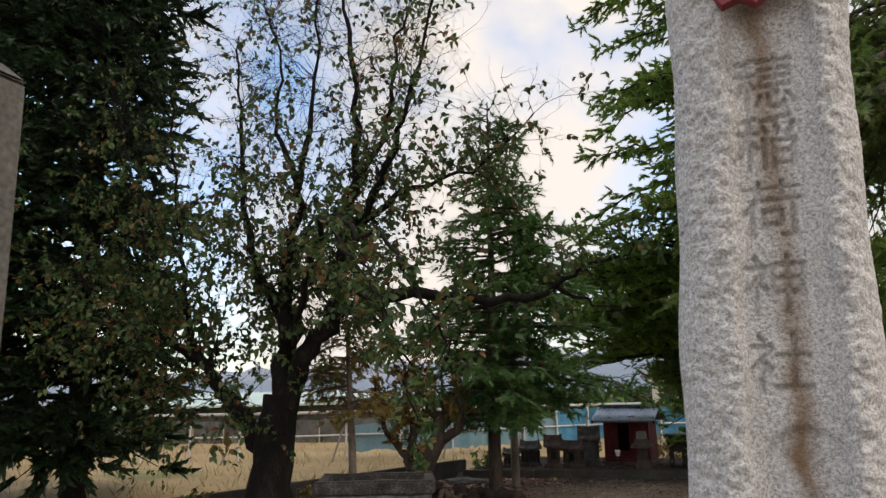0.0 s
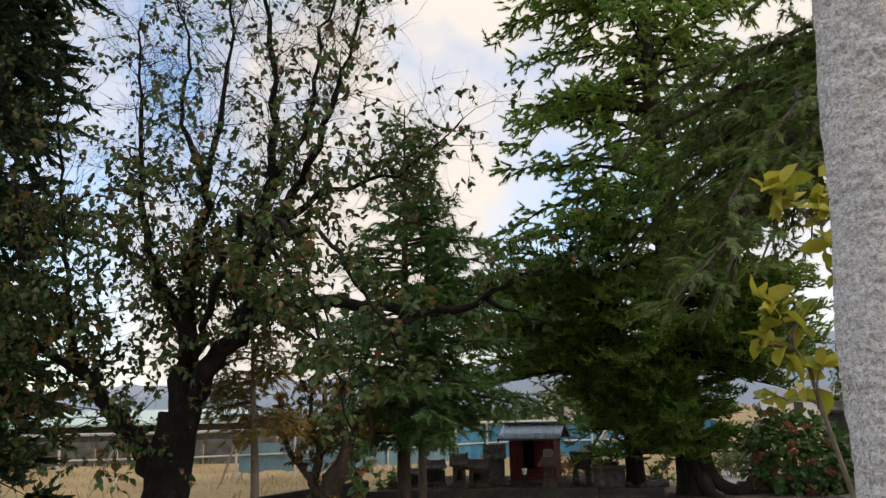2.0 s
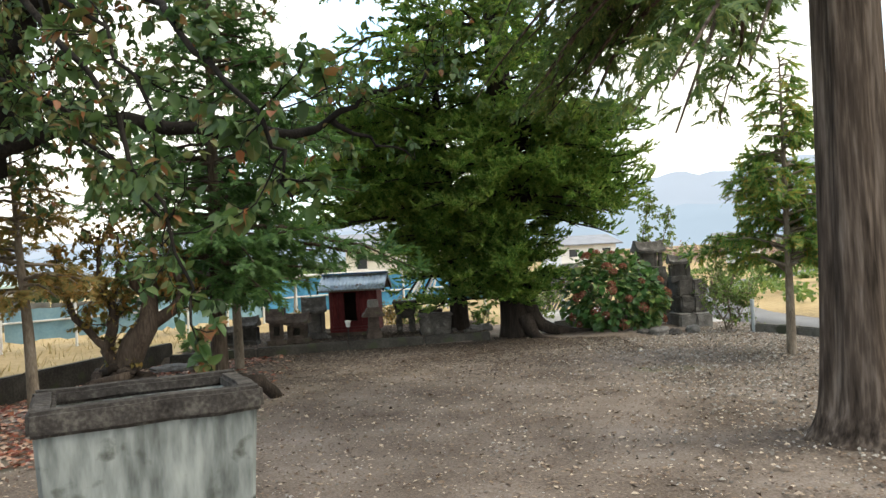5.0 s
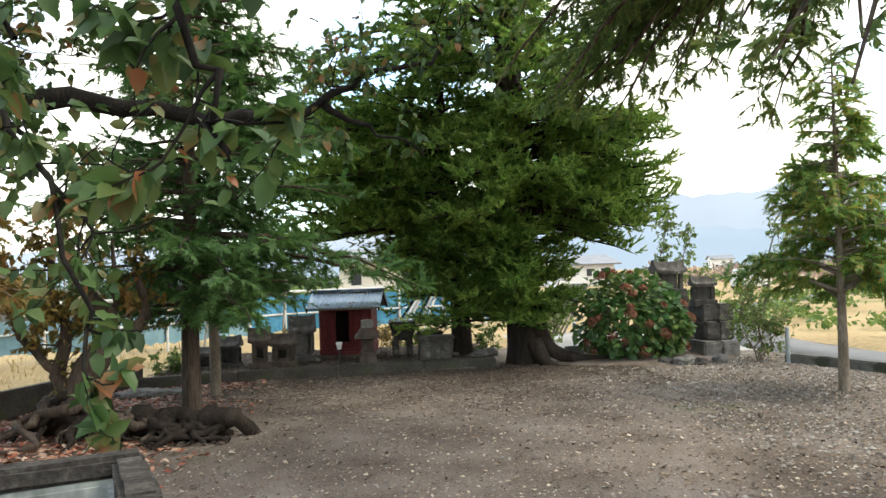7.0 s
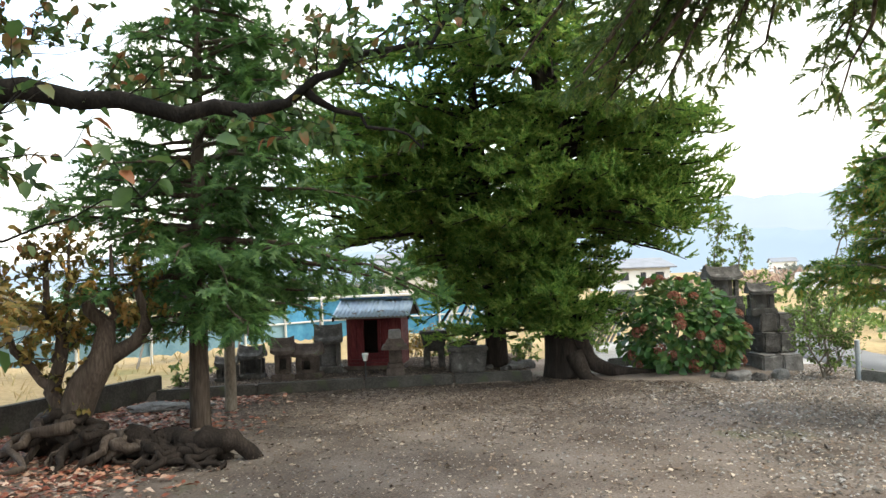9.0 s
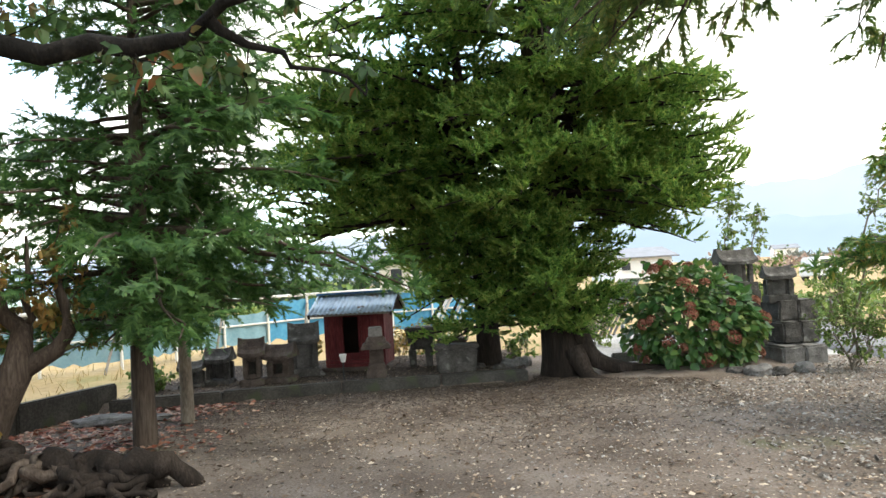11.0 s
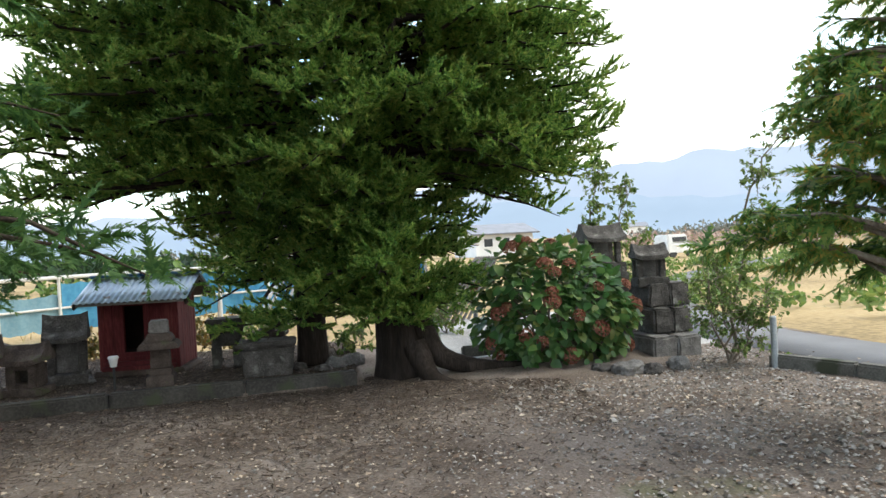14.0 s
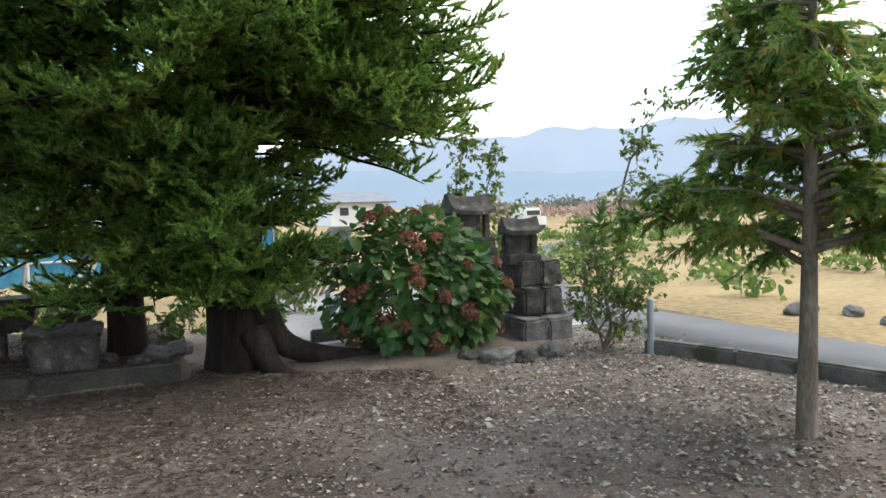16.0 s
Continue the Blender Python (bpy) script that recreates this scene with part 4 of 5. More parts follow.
stone_pillar()
gate = thing("stone_pillar", "plain grey concrete pillar with a chamfered top", "pillar", (-1.43, -3.08, 0))
bm = box(bmesh.new(), (-0.125, -0.125, -0.03), (0.125, 0.125, 2.56), 0.015, cuts=3, rough=0.004)
part("shaft", bm, CONCRETE, gate)
solid("cap", (-0.13, -0.13, 2.558), (0.13, 0.13, 2.62), CONCRETE, gate, bevel=0.012, taper=(0.55, 0.55))
solid("plinth", (-0.19, -0.19, -0.05), (0.19, 0.19, 0.14), CONCRETE, gate, bevel=0.015)


# ---- concrete basin ----
def basin():
    root = thing("water_tank", "tapered grey-green concrete water tank with black-stained rim", "tank", (-1.36, -0.465, 0), 23)
    L, D, H = 0.70, 0.5, 1.075
    bm = bmesh.new()
    rows = [(0.0, 0.84), (0.3, 0.88), (0.6, 0.92), (1.02, 0.985)]
    rings = []
    for z, k in rows:
        rings.append([bm.verts.new((sx * L / 2 * k, (sy * D / 2) * k + D / 2, z)) for sx, sy in ((-1, -1), (1, -1), (1, 1), (-1, 1))])
    for a, b in zip(rings[:-1], rings[1:]):
        for q in range(4):
            bm.faces.new((a[q], a[(q + 1) % 4], b[(q + 1) % 4], b[q]))
    bm.faces.new(rings[0][::-1])
    inner = [[bm.verts.new((sx * (L / 2 - 0.07) * k, (sy * (D / 2 - 0.07)) * k + D / 2, z)) for sx, sy in ((-1, -1), (1, -1), (1, 1), (-1, 1))] for z, k in ((1.02, 0.985), (0.7, 0.93))]
    for q in range(4):
        bm.faces.new((rings[-1][q], rings[-1][(q + 1) % 4], inner[0][(q + 1) % 4], inner[0][q]))
        bm.faces.new((inner[0][q], inner[0][(q + 1) % 4], inner[1][(q + 1) % 4], inner[1][q]))
    bm.faces.new(inner[1])
    bmesh.ops.bevel(bm, geom=[e for e in bm.edges if e.calc_length() > 0.2], offset=0.012, segments=2, affect="EDGES")
    part("body", bm, TANK, root)
    for name, lo, hi in (("rim", (-L / 2 - 0.012, -0.012, 0.99), (L / 2 + 0.012, 0.066, H)), ("rim", (-L / 2 - 0.012, D - 0.066, 1.02), (L / 2 + 0.012, D + 0.012, H)),
                         ("rim", (-L / 2 - 0.012, 0.068, 1.02), (-L / 2 + 0.066, D - 0.068, H - 0.003)), ("rim", (L / 2 - 0.066, 0.068, 1.02), (L / 2 + 0.012, D - 0.068, H - 0.003))):
        solid(name, lo, hi, TANK_RIM, root, "black-stained concrete rim", bevel=0.012, cuts=4, rough=0.007)
    return root


basin()


# ---- little red shrine ----
def red_shrine():
    root = thing("wayside_shrine", "small faded red wooden shrine with a bluish tin roof", "shrine", (-1.46, 10.72, TERRACE), -6)
    root.scale = (0.9, 1.0, 1.0)
    W, D, H = 1.0, 0.72, 0.86
    solid("stone_footing", (-0.56, -0.06, -0.03), (0.56, D + 0.05, 0.07), STONE_BROWN, root, bevel=0.015, cuts=3, rough=0.01)
    for k in range(3):
        solid("step_board", (-0.46, -0.05 + 0.03 * k, 0.072 + 0.052 * k), (0.46, 0.1, 0.12 + 0.052 * k), RED_WOOD, root, bevel=0.005)
    for x in (-0.5, 0.43):
        for y in (0.0, D - 0.07):
            solid("post", (x, y, 0.07), (x + 0.07, y + 0.07, H + 0.06), RED_WOOD, root, bevel=0.006)
    solid("lintel", (-0.43, 0.012, H - 0.06), (0.43, 0.06, H + 0.05), RED_WOOD, root, bevel=0.005)
    solid("sill", (-0.43, 0.012, 0.225), (0.43, 0.07, 0.27), RED_WOOD, root, bevel=0.005)
    for a, b in ((-0.43, -0.33), (-0.325, -0.235)):
        solid("plank", (a, 0.02, 0.27), (b, 0.045, H - 0.06), RED_WOOD, root, bevel=0.003)
    solid("jamb", (-0.235, 0.01, 0.27), (-0.19, 0.06, H - 0.06), RED_WOOD, root, bevel=0.004)
    door = solid("door", (0.06, 0.02, 0.27), (0.43, 0.045, H - 0.06), RED_WOOD, root, bevel=0.003)
    for x in (0.09, 0.25, 0.39):
        solid("stile", (x, 0.008, 0.275), (x + 0.03, 0.021, H - 0.065), RED_WOOD, door, bevel=0.003)
    for k in range(6):
        for sx in (-1, 1):
            y0 = 0.07 + k * 0.096
            solid("plank", (sx * 0.485 - 0.012, y0, 0.075), (sx * 0.485 + 0.012, y0 + 0.092, H + 0.02), RED_WOOD, root, bevel=0.003)
    for k in range(9):
        solid("plank", (-0.43 + k * 0.096, D - 0.05, 0.075), (-0.338 + k * 0.096, D - 0.026, H + 0.02), RED_WOOD, root, bevel=0.003)
    # added boards, coloured dark to stand for the unlit shade inside
    solid("inner_shade_board", (-0.42, D - 0.075, 0.24), (0.42, D - 0.055, H + 0.02), DARK_WOOD, root)
    for x in (-0.465, 0.453):
        solid("inner_shade_board", (x, 0.075, 0.24), (x + 0.012, D - 0.08, H + 0.02), DARK_WOOD, root)
    solid("floorboard", (-0.42, 0.07, 0.2), (0.42, D - 0.06, 0.235), DARK_WOOD, root)
    # roof: two corrugated slopes, boards under them
    pitch, eave, ridge_z, ym = 0.42, -0.24, 1.13, D / 2
    for side in (-1, 1):
        n = 96
        xs = np.linspace(-0.70, 0.70, n)
        reach = ym - eave
        V, q = [], []
        for k, (f, dz) in enumerate(((0, 0), (1, 0), (1, -0.014), (0, -0.014))):
            V += [(x, ym + side * reach * f, ridge_z - pitch * reach * f + 0.009 * math.sin(x * 2 * math.pi / 0.076) + dz) for x in xs]
        for k in range(4):
            for j in range(n - 1):
                a, b = k * n + j, ((k + 1) % 4) * n + j
                q.append((a, a + 1, b + 1, b))
        put("roof_sheet", raw_mesh("roof_sheet", V, q, smooth=False), TIN, root, "corrugated bluish tin")
        bm = bmesh.new()
        box(bm, (-0.66, 0, -0.012), (0.66, math.hypot(reach, pitch * reach) - 0.02, 0.012))
        ob = part("roof_board", bm, GREY_WOOD, root)
        ob.matrix_local = Matrix.Translation((0, ym, ridge_z - 0.04)) @ (Matrix.Rotation(math.pi if side < 0 else 0, 4, "Z")) @ Matrix.Rotation(-math.atan(pitch), 4, "X")
    solid("ridge_cap", (-0.72, ym - 0.055, ridge_z + 0.0), (0.72, ym + 0.055, ridge_z + 0.035), BLUE_TRIM, root, "blue metal ridge cap", bevel=0.014)
    for x in (-0.485, 0.485):
        bm = bmesh.new()
        f = bm.faces.new([bm.verts.new(c) for c in ((x - 0.012, 0.0, H + 0.02), (x - 0.012, D, H + 0.02), (x - 0.012, ym, ridge_z - 0.06))])
        r = bmesh.ops.extrude_face_region(bm, geom=[f])
        bmesh.ops.translate(bm, verts=[e for e in r["geom"] if isinstance(e, bmesh.types.BMVert)], vec=(0.024, 0, 0))
        bmesh.ops.recalc_face_normals(bm, faces=bm.faces[:])
        part("gable", bm, RED_WOOD, root)
    for x in (-0.69, 0.66):
        for side in (-1, 1):
            bm = bmesh.new()
            box(bm, (0, 0, -0.035), (0.028, math.hypot(ym - eave, pitch * (ym - eave)), 0.03), 0.004)
            ob = part("bargeboard", bm, DARK_WOOD, root)
            ob.matrix_local = Matrix.Translation((x + (0.028 if side < 0 else 0), ym, ridge_z - 0.045)) @ (Matrix.Rotation(math.pi if side < 0 else 0, 4, "Z")) @ Matrix.Rotation(-math.atan(pitch), 4, "X")
    return root


red_shrine()


# ---- small stone shrines and lanterns ----
def curved_roof(w, d, h, seed, lip=0.03):
    """A stone roof: thick eaves, hollow slopes rising to a ridge along x."""
    bm = bmesh.new()
    prof = [(-d / 2, 0), (-d / 2, lip), (-d * 0.3, lip + h * 0.22), (-d * 0.16, lip + h * 0.55), (-d * 0.1, h), (d * 0.1, h), (d * 0.16, lip + h * 0.55), (d * 0.3, lip + h * 0.22), (d / 2, lip), (d / 2, 0)]
    n = 7
    rows = []
    for k in range(n):
        x = -w / 2 + w * k / (n - 1)
        up = 0.03 * (2 * x / w) ** 4
        s = 1.0 - 0.12 * abs(2 * x / w) ** 2
        rows.append([bm.verts.new((x, y * s, z + up + 0.007 * noise.noise(Vector((x * 9, y * 9 + seed, z * 9))))) for y, z in prof])
    m = len(prof)
    for a, b in zip(rows[:-1], rows[1:]):
        for j in range(m):
            bm.faces.new((a[j], a[(j + 1) % m], b[(j + 1) % m], b[j]))
    bm.faces.new(rows[0][::-1])
    bm.faces.new(rows[-1])
    bmesh.ops.recalc_face_normals(bm, faces=bm.faces[:])
    return bm


def stone_house(at, rz, w, h, mat, seed, label, niche=True, legs=False):
    """A little stone shrine: slab, hollowed body, overhanging roof."""
    root = thing("stone_shrine", label, "shrine", at, rz, group="small stone shrines")
    b = 0.16 * h
    solid("base", (-w * 0.5, -w * 0.42, -0.04), (w * 0.5, w * 0.42, b), mat, root, bevel=0.012, cuts=3, rough=0.012, seed=seed)
    bw, bt = w * 0.36, h * 0.62
    if legs:
        for sx in (-1, 1):
            for y in (-bw * 0.8, bw * 0.45):
                solid("post", (sx * bw - 0.035, y, b), (sx * bw + 0.035, y + 0.07, bt), mat, root, bevel=0.008, cuts=1, rough=0.006, seed=seed)
        solid("back", (-bw + 0.036, bw * 0.3, b), (bw - 0.036, bw * 0.6, bt), STONE_PALE if legs == 2 else mat, root, bevel=0.01)
    else:
        for sx in (-1, 1):
            solid("side", (min(sx * bw, sx * bw * 0.42), -bw * 0.85, b), (max(sx * bw, sx * bw * 0.42), bw * 0.85, bt), mat, root, bevel=0.01, cuts=2, rough=0.008, seed=seed + sx)
        solid("back", (-bw * 0.418, 0, b), (bw * 0.418, bw * 0.8, bt), DARK_CONCRETE, root)
        solid("lintel", (-bw * 0.418, -bw * 0.82, bt - h * 0.1), (bw * 0.418, -0.004, bt), mat, root, bevel=0.006)
        solid("sill", (-bw * 0.418, -bw * 0.82, b), (bw * 0.418, -0.004, b + h * 0.1), mat, root, bevel=0.006)
    bm = curved_roof(w * 1.06, w * 0.95, h - bt, seed, 0.05)
    ob = part("roof", bm, mat, root)
    ob.location = (0, 0, bt)
    return root


T0 = TERRACE
stone_house((-3.62, 10.0, T0), 6, 0.32, 0.36, STONE, 1, "low lichened stone shrine with a slab roof", legs=1)
stone_house((-3.28, 10.15, T0), -4, 0.36, 0.5, STONE, 2, "open-fronted grey stone shrine with a broad roof", legs=1)
stone_house((-2.74, 9.85, T0), 8, 0.33, 0.63, STONE_BROWN, 3, "narrow brown stone shrine with a pointed roof")
stone_house((-2.4, 10.0, T0), -5, 0.42, 0.52, STONE_BROWN, 4, "squat mossy stone shrine with a heavy roof")
stone_house((-2.16, 10.5, T0), 10, 0.42, 0.76, STONE, 5, "taller grey stone shrine with a pale inner slab", legs=2)


def stone_tower():
    root = thing("stone_lantern", "stepped brown stone lantern with a flat cap", "lantern", (-1.06, 9.87, T0), 5)
    for name, w, z0, z1, tp in (("base", 0.27, -0.04, 0.13, 1), ("foot", 0.24, 0.13, 0.2, 0.9), ("shaft", 0.19, 0.2, 0.4, 0.95), ("eaves", 0.42, 0.4, 0.47, 0.82), ("roof", 0.3, 0.47, 0.56, 0.72), ("cap", 0.19, 0.56, 0.69, 0.95)):
        solid(name, (-w / 2, -w / 2, z0), (w / 2, w / 2, z1), STONE_PALE if name == "cap" else STONE_BROWN, root, bevel=0.012, taper=(tp, tp), cuts=2, rough=0.008, seed=z1)


stone_tower()
urn = thing("stone_urn", "dark square stone trough raised on stout legs", "trough", (-0.5, 10.8, T0), 4)
for sx in (-1, 1):
    for sy in (-1, 1):
        solid("leg", (sx * 0.12 - 0.05, sy * 0.1 - 0.05, -0.04), (sx * 0.12 + 0.05, sy * 0.1 + 0.05, 0.27), STONE, urn, bevel=0.012, cuts=1, rough=0.008)
solid("shelf", (-0.16, -0.15, 0.27), (0.16, 0.15, 0.33), STONE, urn, bevel=0.01)
solid("bowl", (-0.17, -0.15, 0.33), (0.17, 0.15, 0.53), STONE, urn, bevel=0.015, taper=(1.22, 1.2), cuts=2, rough=0.008)
solid("rim", (-0.225, -0.2, 0.53), (0.225, 0.2, 0.59), STONE, urn, bevel=0.014, cuts=2, rough=0.006)
trough = thing("stone_trough", "broad dark rectangular stone trough on the terrace", "trough", (0.02, 10.0, T0), 3)
solid("bowl", (-0.25, -0.16, -0.03), (0.25, 0.16, 0.33), STONE, trough, bevel=0.03, taper=(1.15, 1.1), cuts=3, rough=0.012)
solid("rim", (-0.305, -0.2, 0.33), (0.305, 0.2, 0.385), STONE, trough, bevel=0.014, cuts=3, rough=0.008)
back = thing("stone_block", "rough brown stone block with a ledge", "stone", (-0.02, 10.75, T0), -6)
solid("block", (-0.2, -0.14, -0.03), (0.2, 0.14, 0.34), STONE_BROWN, back, bevel=0.02, cuts=3, rough=0.02)
solid("ledge", (-0.22, -0.16, 0.34), (0.22, 0.16, 0.41), STONE_BROWN, back, bevel=0.015, cuts=2, rough=0.01)

solar = thing("garden_light", "small white-headed solar garden light on a black stake", "lamp", (-1.5, 9.78, T0))
part("stake", rod(bmesh.new(), (0, 0, -0.05), (0, 0, 0.25), 0.012), LAMP_BLACK, solar)
part("lens", rod(bmesh.new(), (0, 0, 0.25), (0, 0, 0.34), 0.03, 0.048, 14), LAMP_WHITE, solar)
part("cap", rod(bmesh.new(), (0, 0, 0.34), (0, 0, 0.36), 0.055, 0.045, 14), LAMP_WHITE, solar)


def boulder(name, label, at, size, mat, seed, rz=0, category="stone", group=""):
    bm = bmesh.new()
    bmesh.ops.create_icosphere(bm, subdivisions=3, radius=1)
    for v in bm.verts:
        k = 1 + 0.3 * noise.noise(v.co * 1.6 + Vector((seed, 0, seed))) + 0.1 * noise.noise(v.co * 5 + Vector((0, seed, 0)))
        v.co = Vector((v.co.x * size[0], v.co.y * size[1], max(v.co.z, -0.55) * size[2])) * k
    ob = part(name, bm, mat)
    ob.matrix_world = pose(*at, 0, 0, rz)
    return tagged(ob, label, category, group)


boulder("stone_slab", "flat grey stone slab lying on the leaves", (-4.0, 8.25, 0.05), (0.36, 0.2, 0.07), STONE_PALE, 2, 12)
boulder("stone_slab", "thin broken stone slab by the kerb", (-3.55, 8.4, 0.03), (0.24, 0.15, 0.05), STONE_PALE, 5, -10)
for k, (x, y, s) in enumerate(((3.72, 9.0, 0.17), (3.95, 8.92, 0.13), (4.3, 9.05, 0.15), (3.5, 9.2, 0.12), (0.75, 10.15, 0.14), (0.6, 9.95, 0.1), (0.95, 10.3, 0.16), (0.35, 10.2, 0.1), (-1.95, 10.45, 0.09))):
    boulder("rock", "weathered grey rock half sunk in the earth", (x, y, (T0 if x < 1 and y > 9.7 else 0) + s * 0.25), (s, s * 0.8, s * 0.6), STONE if k % 2 else STONE_PALE, k + 9, k * 40, "rock", "loose rocks")


for k, (x, y, s) in enumerate(((8.2, 9.7, 0.16), (8.6, 9.3, 0.12), (8.35, 8.6, 0.1))):
    boulder("rock", "grey lump of rubble on the verge of the lane", (x, y, s * 0.3), (s * 1.4, s, s * 0.7), STONE_PALE, k + 31, k * 50, "rock", "loose rocks")


# ---- tiered monument ----
def tier(at, size, label, mat, seed):
    root = thing("stone_pedestal", label, "pedestal", at, 4, group="monument tiers")
    w, d, h = size
    n = 2
    for k in range(n):
        x0, x1 = -w / 2 + w * k / n, -w / 2 + w * (k + 1) / n
        solid("block", (x0 + 0.003, -d / 2, 0), (x1 - 0.003, d / 2, h), mat, root, bevel=0.025, cuts=3, rough=0.02, seed=seed + k)
    return root


tier((4.6, 9.95, -0.03), (0.62, 0.6, 0.28), "wide rough stone block at the foot of a monument", STONE_PALE, 1)
tier((4.66, 10.1, 0.252), (0.5, 0.5, 0.3), "dark stone tier in the middle of a monument", STONE, 3)
tier((4.7, 10.22, 0.554), (0.56, 0.5, 0.28), "dark lichened stone tier under the little shrines", STONE, 5)
tier((4.25, 10.92, -0.03), (0.6, 0.6, 0.6), "lichened stone plinth behind the bush", STONE, 8)
tier((4.25, 10.92, 0.572), (0.52, 0.52, 0.42), "upper lichened stone plinth behind the bush", STONE, 9)
stone_house((4.25, 10.92, 0.994), 4, 0.52, 0.58, STONE, 11, "dark stone shrine with pillars and a curled roof", legs=2)
stone_house((4.57, 10.2, 0.836), -8, 0.38, 0.46, STONE, 12, "small dark stone shrine with pillars on a tiered base", legs=2)

# ---- posts ----
p1 = thing("steel_post", "short galvanised steel post at the kerb", "post", (5.13, 8.62, 0), group="steel posts")
part("tube", rod(bmesh.new(), (0, 0, -0.05), (0, 0, 0.52), 0.032, sides=14), GALVANISED, p1)
part("cap", rod(bmesh.new(), (0, 0, 0.52), (0, 0, 0.535), 0.034, 0.02, 14), GALVANISED, p1)
copy_thing(p1, pose(2.62, 11.3, 0, 0, 0, 30))

# ---- red box on the great trunk ----
rb = thing("nest_box", "little red painted box with a white edge, fixed to the trunk", "box", (1.12, 9.5, 1.12), -8)
solid("body", (-0.09, -0.09, 0), (0.09, 0.12, 0.24), RED_WOOD, rb, bevel=0.006)
solid("lid", (-0.105, -0.11, 0.24), (0.105, 0.12, 0.265), RED_WOOD, rb, bevel=0.005, taper=(0.6, 0.9))
solid("trim", (-0.03, -0.096, 0.03), (0.0, -0.088, 0.2), WHITE_PAINT, rb, "white painted strip")

# ---- gnarled roots ----
def roots():
    rng = np.random.default_rng(17)
    root = thing("root_mass", "gnarled root mass on leaf litter at a tree foot", "roots", (-3.4, 5.45, 0))
    # every root winds outwards and down from the foot of the trunk, or along the mound beside it
    heads = [(-0.5, 0.42, 0.34), (-0.35, 0.4, 0.36), (-0.1, 0.2, 0.26), (0.25, 0.1, 0.24), (0.6, 0.05, 0.2), (0.85, 0.0, 0.14)]
    for k in range(30):
        h = np.array(heads[k % 6]) + rng.normal(0, 0.05, 3) * (1, 1, 0.5)
        a = radians(rng.uniform(195, 345)) if k % 6 > 1 else radians(rng.uniform(170, 330))
        ln = rng.uniform(0.3, 0.6) if k % 6 > 1 else rng.uniform(0.4, 0.85)
        d = np.array([math.cos(a), math.sin(a) * 0.8, 0])
        side = np.array([-d[1], d[0], 0]) * rng.normal(0, 0.14)
        pts = [h, h + d * ln * 0.25 + side + (0, 0, -0.02), h * (1, 1, 0.55) + d * ln * 0.55 - side * 0.6, h * (1, 1, 0.18) + d * ln * 0.85 + side, h * (1, 1, 0) + d * ln * 1.1 + (0, 0, -0.03)]
        w = Wood()
        line = smooth_line(pts, 16, 0.014, rng)
        w.limb(line, np.linspace(rng.uniform(0.035, 0.075), 0.012, 16) * (1 + 0.16 * rng.normal(size=16)), 8, 0.12)
        put("root", w.mesh("root"), BARK_SHADE if k % 3 else BARK, root)
    for k in range(7):
        x = -0.55 + 0.24 * k
        w = Wood()
        line = smooth_line([(x - 0.2, 0.4 - 0.05 * k, 0.02), (x, 0.28 - 0.045 * k, 0.22 - 0.01 * k), (x + 0.3, 0.16 - 0.03 * k, 0.17), (x + 0.5, 0.12, -0.02)], 14, 0.016, rng)
        w.limb(line, (0.045 + 0.05 * np.sin(np.linspace(0.1, 3.0, 14))) * (1 + 0.13 * rng.normal(size=14)), 9, 0.12)
        put("root", w.mesh("root"), BARK_SHADE, root)


roots()

# buttress root of the great cypress
w = Wood()
w.limb(smooth_line([(0.1, -0.1, 0.95), (0.2, -0.14, 0.55), (0.38, -0.2, 0.26), (0.82, -0.26, 0.12), (1.45, -0.3, 0.08), (2.1, -0.35, -0.02)], 18), np.linspace(0.17, 0.03, 18), 14, 0.05)
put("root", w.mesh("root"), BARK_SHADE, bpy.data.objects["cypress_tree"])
for pts in ([(0.1, -0.2, 0.4), (0.25, -0.42, 0.07), (0.6, -0.68, -0.02)],):
    w = Wood()
    w.limb(smooth_line(pts, 9), np.linspace(0.15, 0.04, 9), 9, 0.06)
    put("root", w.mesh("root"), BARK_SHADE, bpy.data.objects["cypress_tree"])


